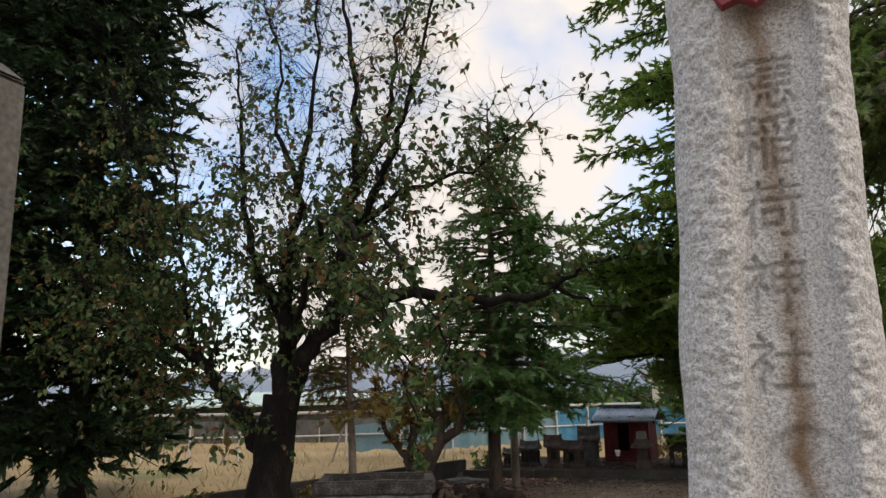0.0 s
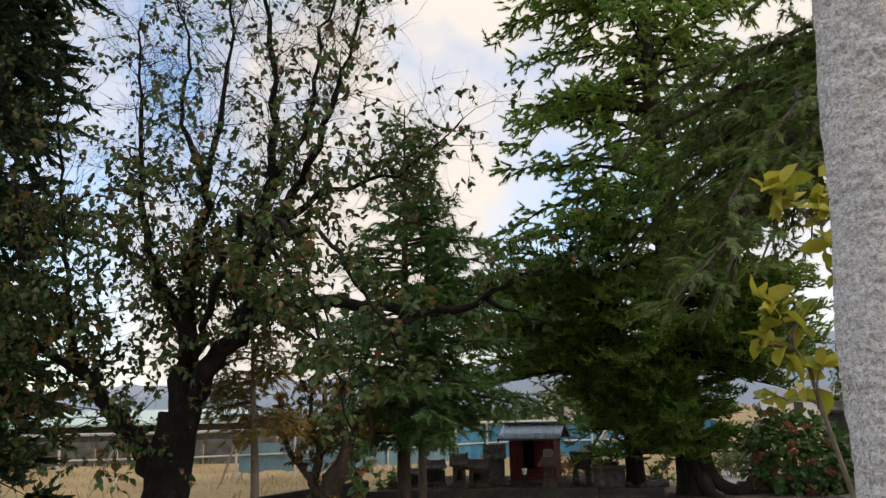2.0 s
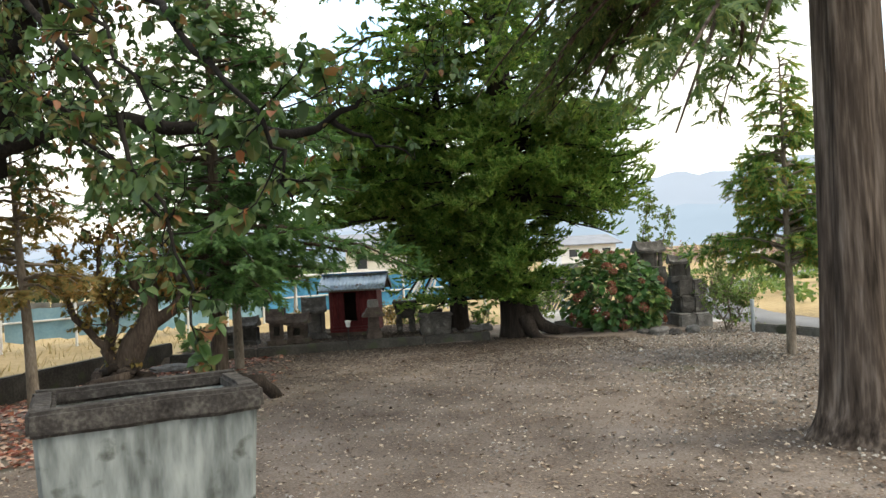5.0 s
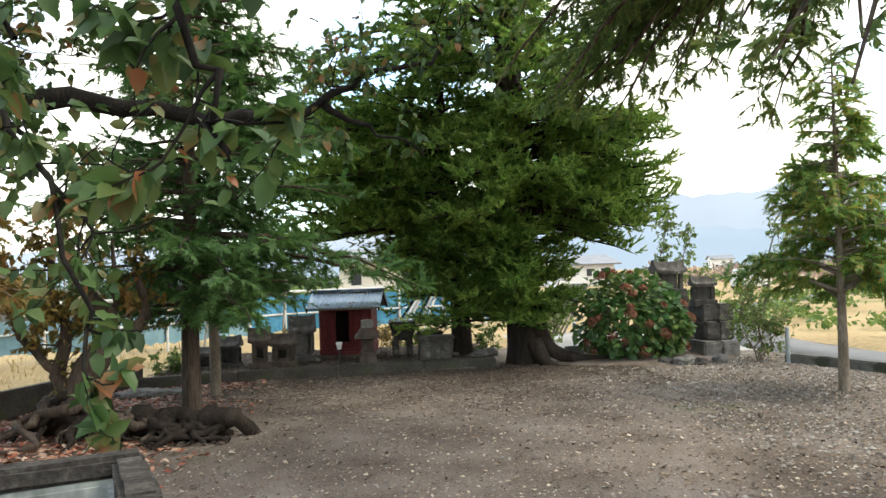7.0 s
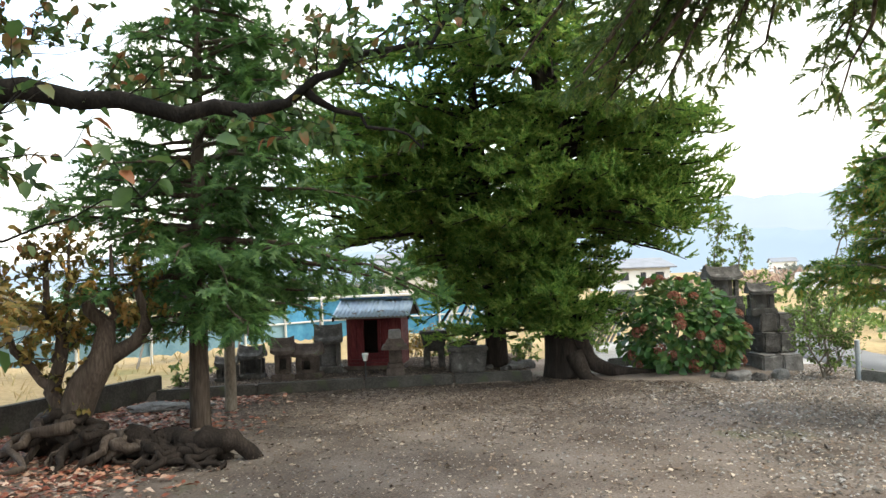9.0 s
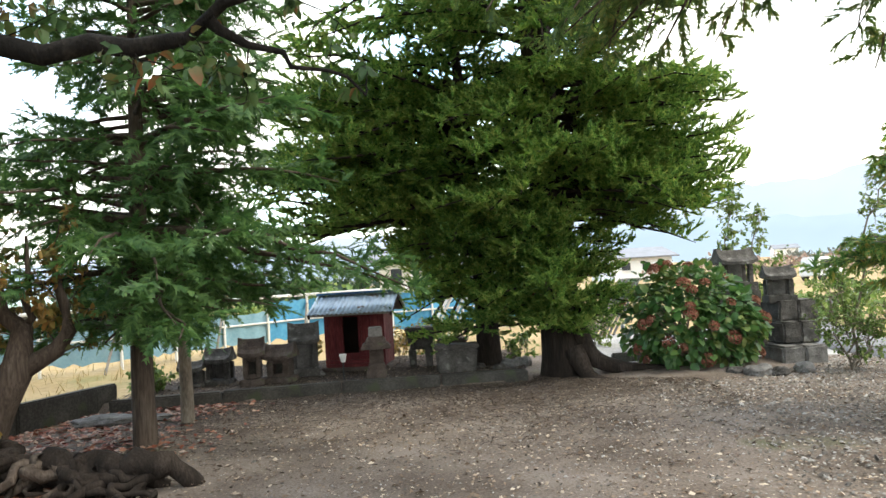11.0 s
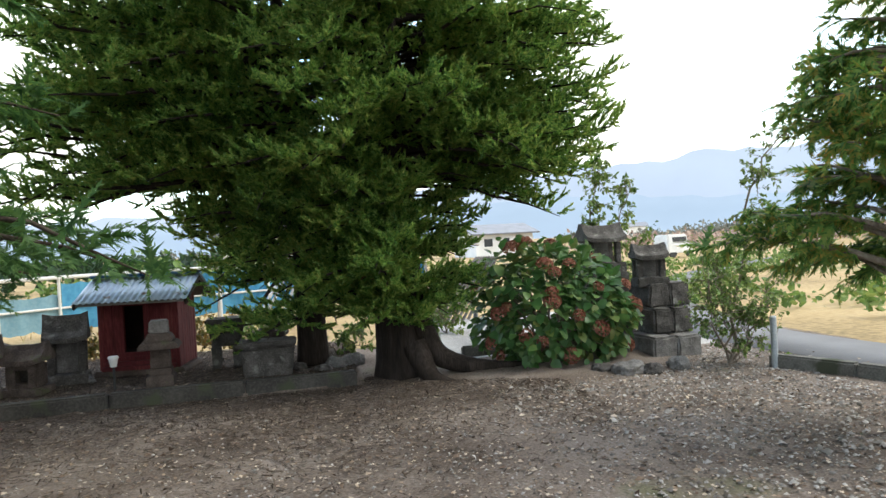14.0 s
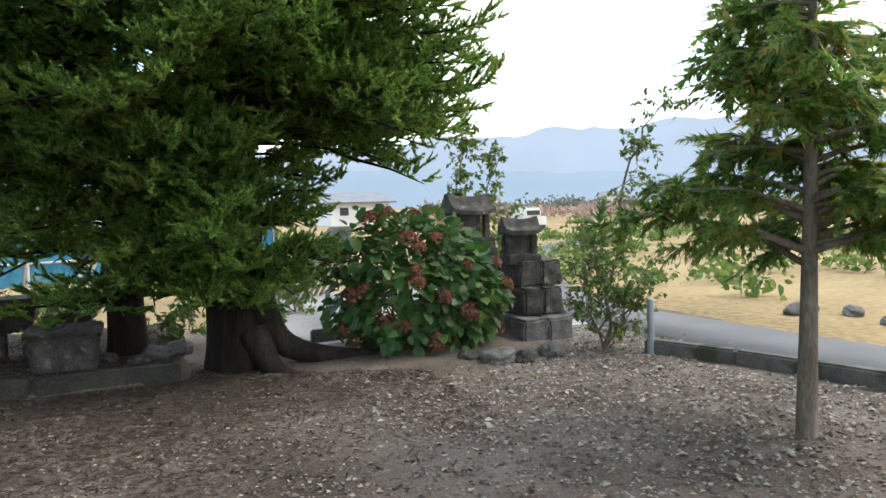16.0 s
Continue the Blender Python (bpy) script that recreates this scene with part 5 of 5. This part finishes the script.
# ---- bushes ----
def hydrangea():
    rng = np.random.default_rng(61)
    c, R = np.array([3.3, 9.9, 0.62]), np.array([0.92, 0.62, 0.78])
    root = thing("hydrangea_bush", "rounded hydrangea bush with dried reddish flower heads", "bush", (3.28, 9.95, 0.05))
    o = np.array([3.28, 9.95, 0.05])
    stems = Wood()
    O, X, Z, S = [], [], [], []
    n = 2300
    for k in range(n):
        d = unit(rng.normal(0, 1, 3))
        f = rng.uniform(0.55, 1.0) ** 0.6 * (1 + 0.09 * math.sin(5 * math.atan2(d[1], d[0])) + 0.07 * math.sin(9 * d[2] + 3 * d[0]))
        p = c + R * d * f
        p[0] -= 0.26 * max(0.0, d[2]) * f
        if p[2] < 0.1:
            continue
        O.append(p)
        X.append(unit(d * 0.8 + rng.normal(0, 0.5, 3) + (0, 0, -0.35)))
        Z.append(unit(d * 0.7 + rng.normal(0, 0.35, 3) + (0, 0, 0.7)))
        S.append(rng.uniform(0.09, 0.17))
        if k % 30 == 0:
            stems.limb(smooth_line([o + (rng.normal(0, 0.12), rng.normal(0, 0.1), 0), o + (p - o) * 0.5 + (0, 0, 0.1), p], 7) - o, np.linspace(0.012, 0.005, 7), 5)
    tagged(put("stem", stems.mesh("stem"), BARK_PALE, root), kind="stuff")
    tagged(put("leaves", scatter("leaves", ROUND_LEAF, np.array(O) - o, X, Z, S), HYDRANGEA, root), kind="stuff")
    petal = (np.array([(0, -0.5, 0), (0.5, 0, 0.12), (0, 0.5, 0), (-0.5, 0, 0.12)]), np.array([(0, 1, 2, 3)]))
    heads = []
    for _ in range(3):
        P = unit(rng.normal(0, 1, (150, 3)))
        P[:, 2] = np.abs(P[:, 2]) * 0.8 - 0.15
        heads.append(scatter("flower_head", petal, P * 0.078, rng.normal(0, 1, (150, 3)), unit(P + rng.normal(0, 0.3, P.shape)), rng.uniform(0.02, 0.034, 150)))
        heads[-1].materials.append(FLOWER)
    made = 0
    while made < 27:
        d = unit(rng.normal(0, 1, 3) * (1, 1, 0.8))
        if d[1] > 0.25 or d[2] < -0.62:
            continue
        ob = new("flower_head", heads[made % 3])
        ob.parent = root
        ob.location = (c + R * d * 1.03 - o - np.array([0.26 * max(0.0, d[2]), 0, 0])).tolist()
        q = Vector((d[0], d[1], d[2] + 0.8)).to_track_quat("Z", "Y")
        ob.rotation_euler = q.to_euler()
        ob.scale = (rng.uniform(0.8, 1.25),) * 3
        made += 1


hydrangea()

SB = (1.0, -1.88)
broadleaf("shrub", "leafy young shrub with yellow-green autumn leaves by the path", [
    ([(*SB, 0), (0.95, -1.88, 0.7), (0.82, -1.9, 1.25), (0.7, -1.9, 1.6), (0.66, -1.92, 1.78)], 0.014, 0.003, 6, 0.12),
    ([(1.02, -1.88, 0), (1.02, -1.88, 0.9), (0.94, -1.88, 1.55), (0.84, -1.9, 1.95), (0.76, -1.9, 2.1)], 0.014, 0.003, 3.5, 0.12),
    ([(0.99, -1.86, 0), (0.86, -1.86, 0.5), (0.66, -1.88, 0.96), (0.48, -1.92, 1.1)], 0.012, 0.003, 13, 0.13),
    ([(1.0, -1.85, 0), (0.88, -1.8, 0.5), (0.76, -1.75, 0.92), (0.64, -1.75, 1.05)], 0.012, 0.003, 12, 0.14),
    ([(1.02, -1.9, 0), (1.08, -1.92, 0.6), (1.0, -1.98, 0.95), (0.88, -2.02, 1.1)], 0.012, 0.003, 11, 0.14),
], 53, YELLOW_LEAF, BARK_PALE, 0.085, 1.0, 4, LEAF, 0.7, category="shrub", droop=0.1, sides=6)
broadleaf("shrub", "bushy sapling with a tall arching whip beside the monument", [
    ([(4.85, 9.0, 0), (4.95, 9.0, 0.6), (5.1, 9.0, 1.3), (5.25, 9.0, 1.9), (5.5, 9.0, 2.35), (5.8, 9.0, 2.48)], 0.02, 0.004, 15, 0.22),
    ([(4.85, 9.0, 0), (4.7, 8.95, 0.4), (4.6, 8.9, 0.9)], 0.015, 0.005, 27, 0.3), ([(4.86, 9.0, 0), (5.1, 8.95, 0.35), (5.25, 8.9, 0.75)], 0.015, 0.005, 27, 0.3),
    ([(4.86, 9.0, 0), (4.9, 9.1, 0.5), (4.85, 9.15, 1.1)], 0.015, 0.005, 27, 0.3), ([(4.86, 9.0, 0), (5.0, 8.85, 0.3), (4.95, 8.8, 0.6)], 0.012, 0.005, 28, 0.28),
], 54, LIME_LEAF, BARK_PALE, 0.048, 1.0, 8, LEAF, 0.8, category="shrub", sides=6)
broadleaf("sapling", "slender pale-green saplings behind the stone shrines", [
    ([(4.35, 11.6, 0), (4.4, 11.6, 0.9), (4.45, 11.65, 1.7), (4.5, 11.7, 2.45)], 0.018, 0.004, 22, 0.25), ([(4.5, 11.65, 0), (4.7, 11.6, 0.9), (4.85, 11.6, 1.6), (4.95, 11.6, 2.1)], 0.015, 0.004, 22, 0.25),
    ([(4.6, 11.6, 0), (5.0, 11.6, 0.8), (5.2, 11.6, 1.4)], 0.015, 0.004, 22, 0.25),
], 55, LIME_LEAF, BARK_PALE, 0.065, 1.0, 6, LEAF, 0.7, category="sapling", sides=6)
for k, (x, y, s) in enumerate(((-1.0, 12.9, 0.5), (-0.3, 12.8, 0.45), (2.6, 13.5, 0.6), (-2.6, 12.6, 0.4), (0.9, 11.2, 0.4), (1.9, 11.5, 0.35), (-5.2, 4.9, 0.25), (-6.2, 3.5, 0.25), (-4.1, 9.75, 0.35), (-5.9, 3.2, 0.3))):
    stems = [([(x, y, 0.0), (x + s * 0.6 * math.cos(a), y + s * 0.6 * math.sin(a), s * 0.9)], 0.01, 0.004, 16, s * 0.5) for a in (0.3, 1.6, 2.9, 4.2, 5.4)]
    broadleaf("weed_clump", "yellowing clump of weeds growing by the wall", stems, 70 + k, LIME_LEAF if k % 3 else OCHRE_LEAF, BARK_PALE, 0.07, 1.0, 6, LEAF, 0.9, category="weeds", sides=5)


# ---- fence, sheets, far buildings ----
FENCE = [(-19.0, 11.2), (-14.0, 10.9), (-10.0, 11.8), (-6.5, 14.2), (-3.5, 17.6), (-0.5, 18.6), (3.2, 19.5)]


def fence():
    pts = []
    for a, b in zip(FENCE[:-1], FENCE[1:]):
        n = max(1, round(math.dist(a, b) / 1.25))
        pts += [(a[0] + (b[0] - a[0]) * k / n, a[1] + (b[1] - a[1]) * k / n) for k in range(n)]
    pts.append(FENCE[-1])
    root = thing("pipe_fence", "white pipe fence with slanting braces and pale blue netting", "fence", (*pts[0], 0))
    ox, oy = pts[0]
    for k, (x, y) in enumerate(pts):
        part("post", rod(bmesh.new(), (x - ox, y - oy, 0), (x - ox, y - oy, 1.2), 0.03, sides=7), WHITE_PAINT, root)
        if k % 2 == 0:
            part("brace", rod(bmesh.new(), (x - ox + 0.02, y - oy - 0.75, 0), (x - ox, y - oy - 0.03, 1.0), 0.025, sides=6), GREY_WOOD, root)
    for z in (0.62, 1.2):
        for (x0, y0), (x1, y1) in zip(pts[:-1], pts[1:]):
            part("rail", rod(bmesh.new(), (x0 - ox, y0 - oy, z), (x1 - ox, y1 - oy, z), 0.022 if z < 1 else 0.035, sides=6), WHITE_PAINT, root)
    rng = np.random.default_rng(5)
    for k, ((x0, y0), (x1, y1)) in enumerate(zip(pts[:-1], pts[1:])):
        if x0 < -9.5:
            continue
        n = 9
        t = np.linspace(0.02, 0.98, n)
        top = (1.12 if x0 > -4.6 else 0.9) - 0.06 * rng.random(n)
        low = 0.14 + 0.1 * rng.random(n)
        off = 0.05 + 0.035 * np.sin(np.arange(n) * 2.1 + k)
        V = []
        for zz in (low, (low + top) / 2, top):
            V += [((x0 + (x1 - x0) * a) - ox, (y0 + (y1 - y0) * a) - oy + f, z) for a, f, z in zip(t, off, zz)]
        V += [(x, y + 0.006, z) for x, y, z in V]
        q = []
        for r in range(2):
            for c in range(n - 1):
                a = r * n + c
                q += [(a, a + 1, a + n + 1, a + n), (a + 3 * n, a + 4 * n, a + 4 * n + 1, a + 3 * n + 1)]
        put("sheet", raw_mesh("sheet", V, q, smooth=True), BLUE_SHEET if x0 > -4.6 else CYAN_NET, root, "crumpled blue plastic sheet" if x0 > -4.6 else "pale blue netting")


fence()
gw = thing("block_wall", "long grey concrete block wall behind the pipe fence", "wall", (-26, 17, 0), kind="structure")
for k in range(15):
    solid("block", (k * 1.25, 0.2 * k, -0.05), (k * 1.25 + 1.24, 0.2 * k + 0.2, 0.78 + 0.02 * (k % 3)), CONCRETE, gw, bevel=0.02)


def house(name, label, at, rz, w, d, h, roof_h, wallmat, roofmat, windows, over=0.5, category="house"):
    root = thing(name, label, category, at, rz)
    solid("wall", (-w / 2, 0, -0.1), (w / 2, d, h), wallmat, root)
    for side in (-1, 1):
        bm = bmesh.new()
        box(bm, (-w / 2 - over, 0, 0), (w / 2 + over, math.hypot(d / 2 + over, roof_h) + 0.05, 0.14), 0.02)
        ob = part("roof", bm, roofmat, root)
        ang = math.atan2(roof_h, d / 2 + over)
        ob.matrix_local = Matrix.Translation((0, d / 2, h + roof_h)) @ Matrix.Rotation(math.pi if side < 0 else 0, 4, "Z") @ Matrix.Rotation(-ang, 4, "X")
    for x in (-w / 2, w / 2 - 0.12):
        bm = bmesh.new()
        f = bm.faces.new([bm.verts.new(c) for c in ((x, 0.0, h), (x, d, h), (x, d / 2, h + roof_h * 0.93))])
        r = bmesh.ops.extrude_face_region(bm, geom=[f])
        bmesh.ops.translate(bm, verts=[e for e in r["geom"] if isinstance(e, bmesh.types.BMVert)], vec=(0.12, 0, 0))
        bmesh.ops.recalc_face_normals(bm, faces=bm.faces[:])
        part("gable", bm, wallmat, root)
    for x, z, ww, wh in windows:
        win = solid("window", (x - ww / 2, -0.05, z), (x + ww / 2, 0.02, z + wh), WINDOW_DARK, root)
        solid("frame", (x - ww / 2 - 0.05, -0.07, z + wh), (x + ww / 2 + 0.05, 0.0, z + wh + 0.07), WHITE_WALL, win)
        solid("sill", (x - ww / 2 - 0.05, -0.1, z - 0.07), (x + ww / 2 + 0.05, 0.0, z), WHITE_WALL, win)
    return root


house("house", "cream two-storey farmhouse behind the blue sheets", (-0.6, 34, 0), 4, 5.4, 6, 2.2, 0.7, CREAM_WALL, ROOF_GREY, [(-1.9, 1.15, 0.5, 0.75), (0.9, 1.2, 1.1, 0.6), (-0.6, 0.2, 0.9, 0.7)])
house("house", "white house with a grey roof across the fields", (17.5, 66, 0), 8, 5.6, 6, 1.95, 0.9, WHITE_WALL, ROOF_GREY, [(-1.6, 0.9, 0.8, 0.7), (0.2, 0.9, 0.5, 0.7), (1.8, 0.9, 0.8, 0.7)])
house("shed", "long dark shed with a pale green roof beyond the field", (-27, 33, 0), 42, 15, 6, 1.15, 0.75, DARK_CONCRETE, ROOF_GREEN, [], 0.4, "shed")
house("house", "distant low house with a brown-grey roof", (150, 220, 0), -20, 9, 6, 3.4, 1.6, CREAM_WALL, ROOF_GREY, [(-2, 0.8, 1, 0.8), (2, 0.8, 1, 0.8)])
house("house", "distant white house among orchards", (118, 255, 0), -10, 8, 6, 3.6, 1.5, WHITE_WALL, ROOF_GREY, [(-2, 0.9, 1, 0.8), (1.5, 0.9, 1, 0.8)])
house("house", "far grey-roofed house on the plain", (200, 215, 0), -30, 10, 7, 3.6, 1.8, WHITE_WALL, ROOF_GREY, [(0, 0.9, 1.2, 0.8)])


def brush(name, label, spots, mat, seed, size, height, spread, n, category="bushes"):
    """Far scrub: uneven clumps of small leaves and twigs."""
    rng = np.random.default_rng(seed)
    O, S = [], []
    for x, y in spots:
        r, h = spread * rng.uniform(0.6, 1.3), height * rng.uniform(0.6, 1.25)
        for _ in range(n):
            d = unit(rng.normal(0, 1, 3))
            f = rng.uniform(0.3, 1) * (1 + 0.25 * math.sin(4 * d[0] + x) + 0.2 * math.sin(7 * d[2] + y))
            O.append((x + d[0] * r * f, y + d[1] * r * f, max(0.02, h * 0.55 + d[2] * h * 0.5 * f)))
            S.append(size * rng.uniform(0.5, 1.3))
    k = len(O)
    ob = put(name, scatter(name, LEAF, O, rng.normal(0, 1, (k, 3)), rng.normal(0, 1, (k, 3)), S), mat)
    return tagged(ob, label, category, kind="stuff")


rs = np.random.default_rng(90)
brush("orchard", "far reddish-brown bare orchard along the plain", [(rs.uniform(18, 75), rs.uniform(48, 70)) for _ in range(70)] + [(rs.uniform(24, 90), rs.uniform(60, 76)) for _ in range(45)], BROWN_TWIGS, 91, 0.4, 1.3, 1.9, 60, "orchard")
brush("hedge", "green scrub in front of the farmhouse", [(rs.uniform(-7, 4), rs.uniform(23, 28)) for _ in range(26)], LIME_LEAF, 92, 0.22, 1.3, 0.9, 160, "hedge")
brush("scrub", "low yellow-green weeds across the dry field", [(rs.uniform(6.5, 26), rs.uniform(11, 34)) for _ in range(120)], LIME_LEAF, 93, 0.16, 0.35, 0.6, 60, "weeds")
brush("far_trees", "distant tree belt at the foot of the hills, painted haze-grey", [(rs.uniform(-120, 160), rs.uniform(120, 150)) for _ in range(80)], HAZY_TREES, 94, 0.8, 2.2, 3.4, 90, "trees")
brush("hedge", "ragged hedge beyond the western field", [(rs.uniform(-60, -6), rs.uniform(34, 60)) for _ in range(60)], CYPRESS_DARK, 95, 0.5, 1.6, 1.6, 110, "hedge")

van = thing("van", "small white van parked far off in the weeds", "van", (19.6, 38.5, 0), 20)
bm = box(bmesh.new(), (-1.0, -0.6, 0.25), (1.0, 0.6, 0.75), 0.05)
part("body", bm, WHITE_PAINT, van)
solid("cabin", (-0.95, -0.56, 0.752), (0.6, 0.56, 1.25), WHITE_PAINT, van, bevel=0.06, taper=(0.92, 0.9))
solid("window", (-0.6, -0.575, 0.85), (0.4, -0.5, 1.1), WINDOW_DARK, van)
for x in (-0.62, 0.62):
    for y in (-0.58, 0.5):
        part("wheel", rod(bmesh.new(), (x, y, 0.24), (x, y + 0.1, 0.24), 0.24, sides=16), LAMP_BLACK, van)

poles = thing("pole_stack", "stack of pale poles leaning together behind the trees", "poles", (3.35, 15.2, 0))
for k in range(9):
    part("pole", rod(bmesh.new(), (-0.9 + 0.11 * k, -0.25 + 0.04 * k, 0), (0.25 + 0.05 * k, 0.25, 1.15), 0.028, sides=7), STONE_PALE, poles)
stakes = thing("pole_stack", "bundle of dark and white poles leaning on a frame", "poles", (-0.35, 15.3, 0))
for k in range(6):
    part("pole", rod(bmesh.new(), (-0.5 + 0.16 * k, -0.1 * (k % 2), 0), (0.5 + 0.08 * k, 0.2, 1.35 + 0.1 * (k % 3)), 0.03, sides=7), WHITE_PAINT if k % 3 else BARK_DARK, stakes)


# ---- loose cover on the ground ----
def cover():
    rng = np.random.default_rng(77)

    def field(n, lo, hi, keep):
        out = []
        while len(out) < n:
            p = rng.uniform(lo, hi, (n, 2))
            out.extend(p[keep(p[:, 0], p[:, 1])].tolist())
        return np.array(out[:n])

    def lift(p):
        on = (p[:, 1] > along(KERB, p[:, 0]) + 0.09) & (p[:, 0] < 0.95)
        return np.where(on, TERRACE, 0.0)

    inside = lambda x, y: (x > along(WALL, y, 1) + 0.1) & (y < np.where(x < 0.95, 12.3, 10.3)) & (np.abs(y - along(KERB, x)) > np.where(x < 1.0, 0.11, -1))
    p = field(62000, (-6.5, -4), (6.2, 12.3), inside)
    k = len(p)
    flat = (np.array([(-0.5, 0, 0), (0, 0.32, 0.12), (0.5, 0, 0.02), (0, -0.32, 0.1)]), np.array([(0, 1, 2, 3)]))
    up = np.concatenate([rng.normal(0, 0.3, (k, 2)), np.ones((k, 1))], 1)
    ob = put("fallen_leaves", scatter("fallen_leaves", flat, np.column_stack([p, lift(p) + 0.014]), np.concatenate([rng.normal(0, 1, (k, 2)), rng.normal(0, 0.12, (k, 1))], 1), up, rng.lognormal(-3.7, 0.4, k).clip(0.012, 0.06)), LITTER)
    tagged(ob, "brown and pale fallen leaves scattered over the yard", "leaf litter", kind="stuff")
    p = field(5200, (-6.2, 3), (-2.2, 9.2), lambda x, y: inside(x, y) & (x < -3.2 + 0.25 * np.sin(3 * y) - np.maximum(0, 5 - y) * 0.2 + rng.exponential(0.3, x.shape)))
    k = len(p)
    up = np.concatenate([rng.normal(0, 0.35, (k, 2)), np.ones((k, 1))], 1)
    ob = put("fallen_leaves", scatter("fallen_leaves", flat, np.column_stack([p, lift(p) + 0.018]), np.concatenate([rng.normal(0, 1, (k, 2)), rng.normal(0, 0.15, (k, 1))], 1), up, rng.uniform(0.04, 0.1, k)), RED_LITTER)
    tagged(ob, "reddish fallen persimmon leaves along the wall", "leaf litter", kind="stuff")
    stone = (np.array([(0.5, 0, 0), (0, 0.42, 0.02), (-0.5, 0.05, 0), (0.02, -0.4, 0), (0.05, 0.03, 0.3)]), np.array([(0, 1, 4, 4), (1, 2, 4, 4), (2, 3, 4, 4), (3, 0, 4, 4)]))
    dense = lambda x, y: inside(x, y) & (rng.random(x.shape) < 0.10 + 0.9 / (1 + np.exp(-(x - 1.6 + 0.25 * (y - 7)) * 1.1))) & (rng.random(x.shape) < 1 / (1 + np.exp((y - 8.1 - np.maximum(0, x - 1.6) * 1.6) * 2.5)) + 0.06)
    p = field(36000, (-4, -3), (6.1, 10.2), dense)
    k = len(p)
    sz = rng.lognormal(-4.0, 0.42, k).clip(0.008, 0.07) * np.where(p[:, 0] > 2.2, 1.35, 1.0)
    ob = put("gravel", scatter("gravel", stone, np.column_stack([p, lift(p) + 0.008]), np.concatenate([rng.normal(0, 1, (k, 2)), rng.normal(0, 0.2, (k, 1))], 1), np.concatenate([rng.normal(0, 0.25, (k, 2)), np.ones((k, 1))], 1), sz), PEBBLE)
    tagged(ob, "pale angular gravel spread over the earth", "gravel", kind="stuff")
    p = field(48000, (-4.5, 5.5), (3.0, 12.3), lambda x, y: inside(x, y) & (rng.random(x.shape) < 1 / (1 + np.exp(-(y - 7.9 - 0.22 * np.abs(x - 0.2) + 0.4 * np.sin(2.1 * x)) * 1.6))))
    k = len(p)
    needle = (np.array([(-0.5, -0.1, 0), (0.5, -0.06, 0.05), (0.5, 0.06, 0.05), (-0.5, 0.1, 0)]), np.array([(0, 1, 2, 3)]))
    ob = put("needle_litter", scatter("needle_litter", needle, np.column_stack([p, lift(p) + 0.017]), np.concatenate([rng.normal(0, 1, (k, 2)), rng.normal(0, 0.08, (k, 1))], 1), np.concatenate([rng.normal(0, 0.2, (k, 2)), np.ones((k, 1))], 1), rng.uniform(0.03, 0.075, k)), NEEDLES)
    tagged(ob, "dark brown conifer needles and twigs under the trees", "needle litter", kind="stuff")
    p = field(9000, (-30, -4), (-5, 30), lambda x, y: (x < along(WALL, y, 1) - 0.2) | (y > 13))
    k = len(p)
    blade = (np.array([(0, 0.06, 0), (0, -0.06, 0), (0.6, -0.03, 0.1), (0.6, 0.03, 0.1), (1, 0, 0.3)]), np.array([(0, 1, 2, 3), (3, 2, 4, 4)]))
    ob = put("dry_grass", scatter("dry_grass", blade, np.column_stack([p, 0 * p[:, 0]]), np.concatenate([rng.normal(0, 0.4, (k, 2)), np.ones((k, 1))], 1), rng.normal(0, 1, (k, 3)), rng.uniform(0.08, 0.25, k)), DRY_STRAW)
    tagged(ob, "tufts of dry straw-coloured grass in the field", "grass", kind="stuff")


DRY_STRAW = leaf("dry_straw", [(0.25, 0.18, 0.08), (0.42, 0.32, 0.16), (0.5, 0.42, 0.22)], 0.3, 0.8)
cover()
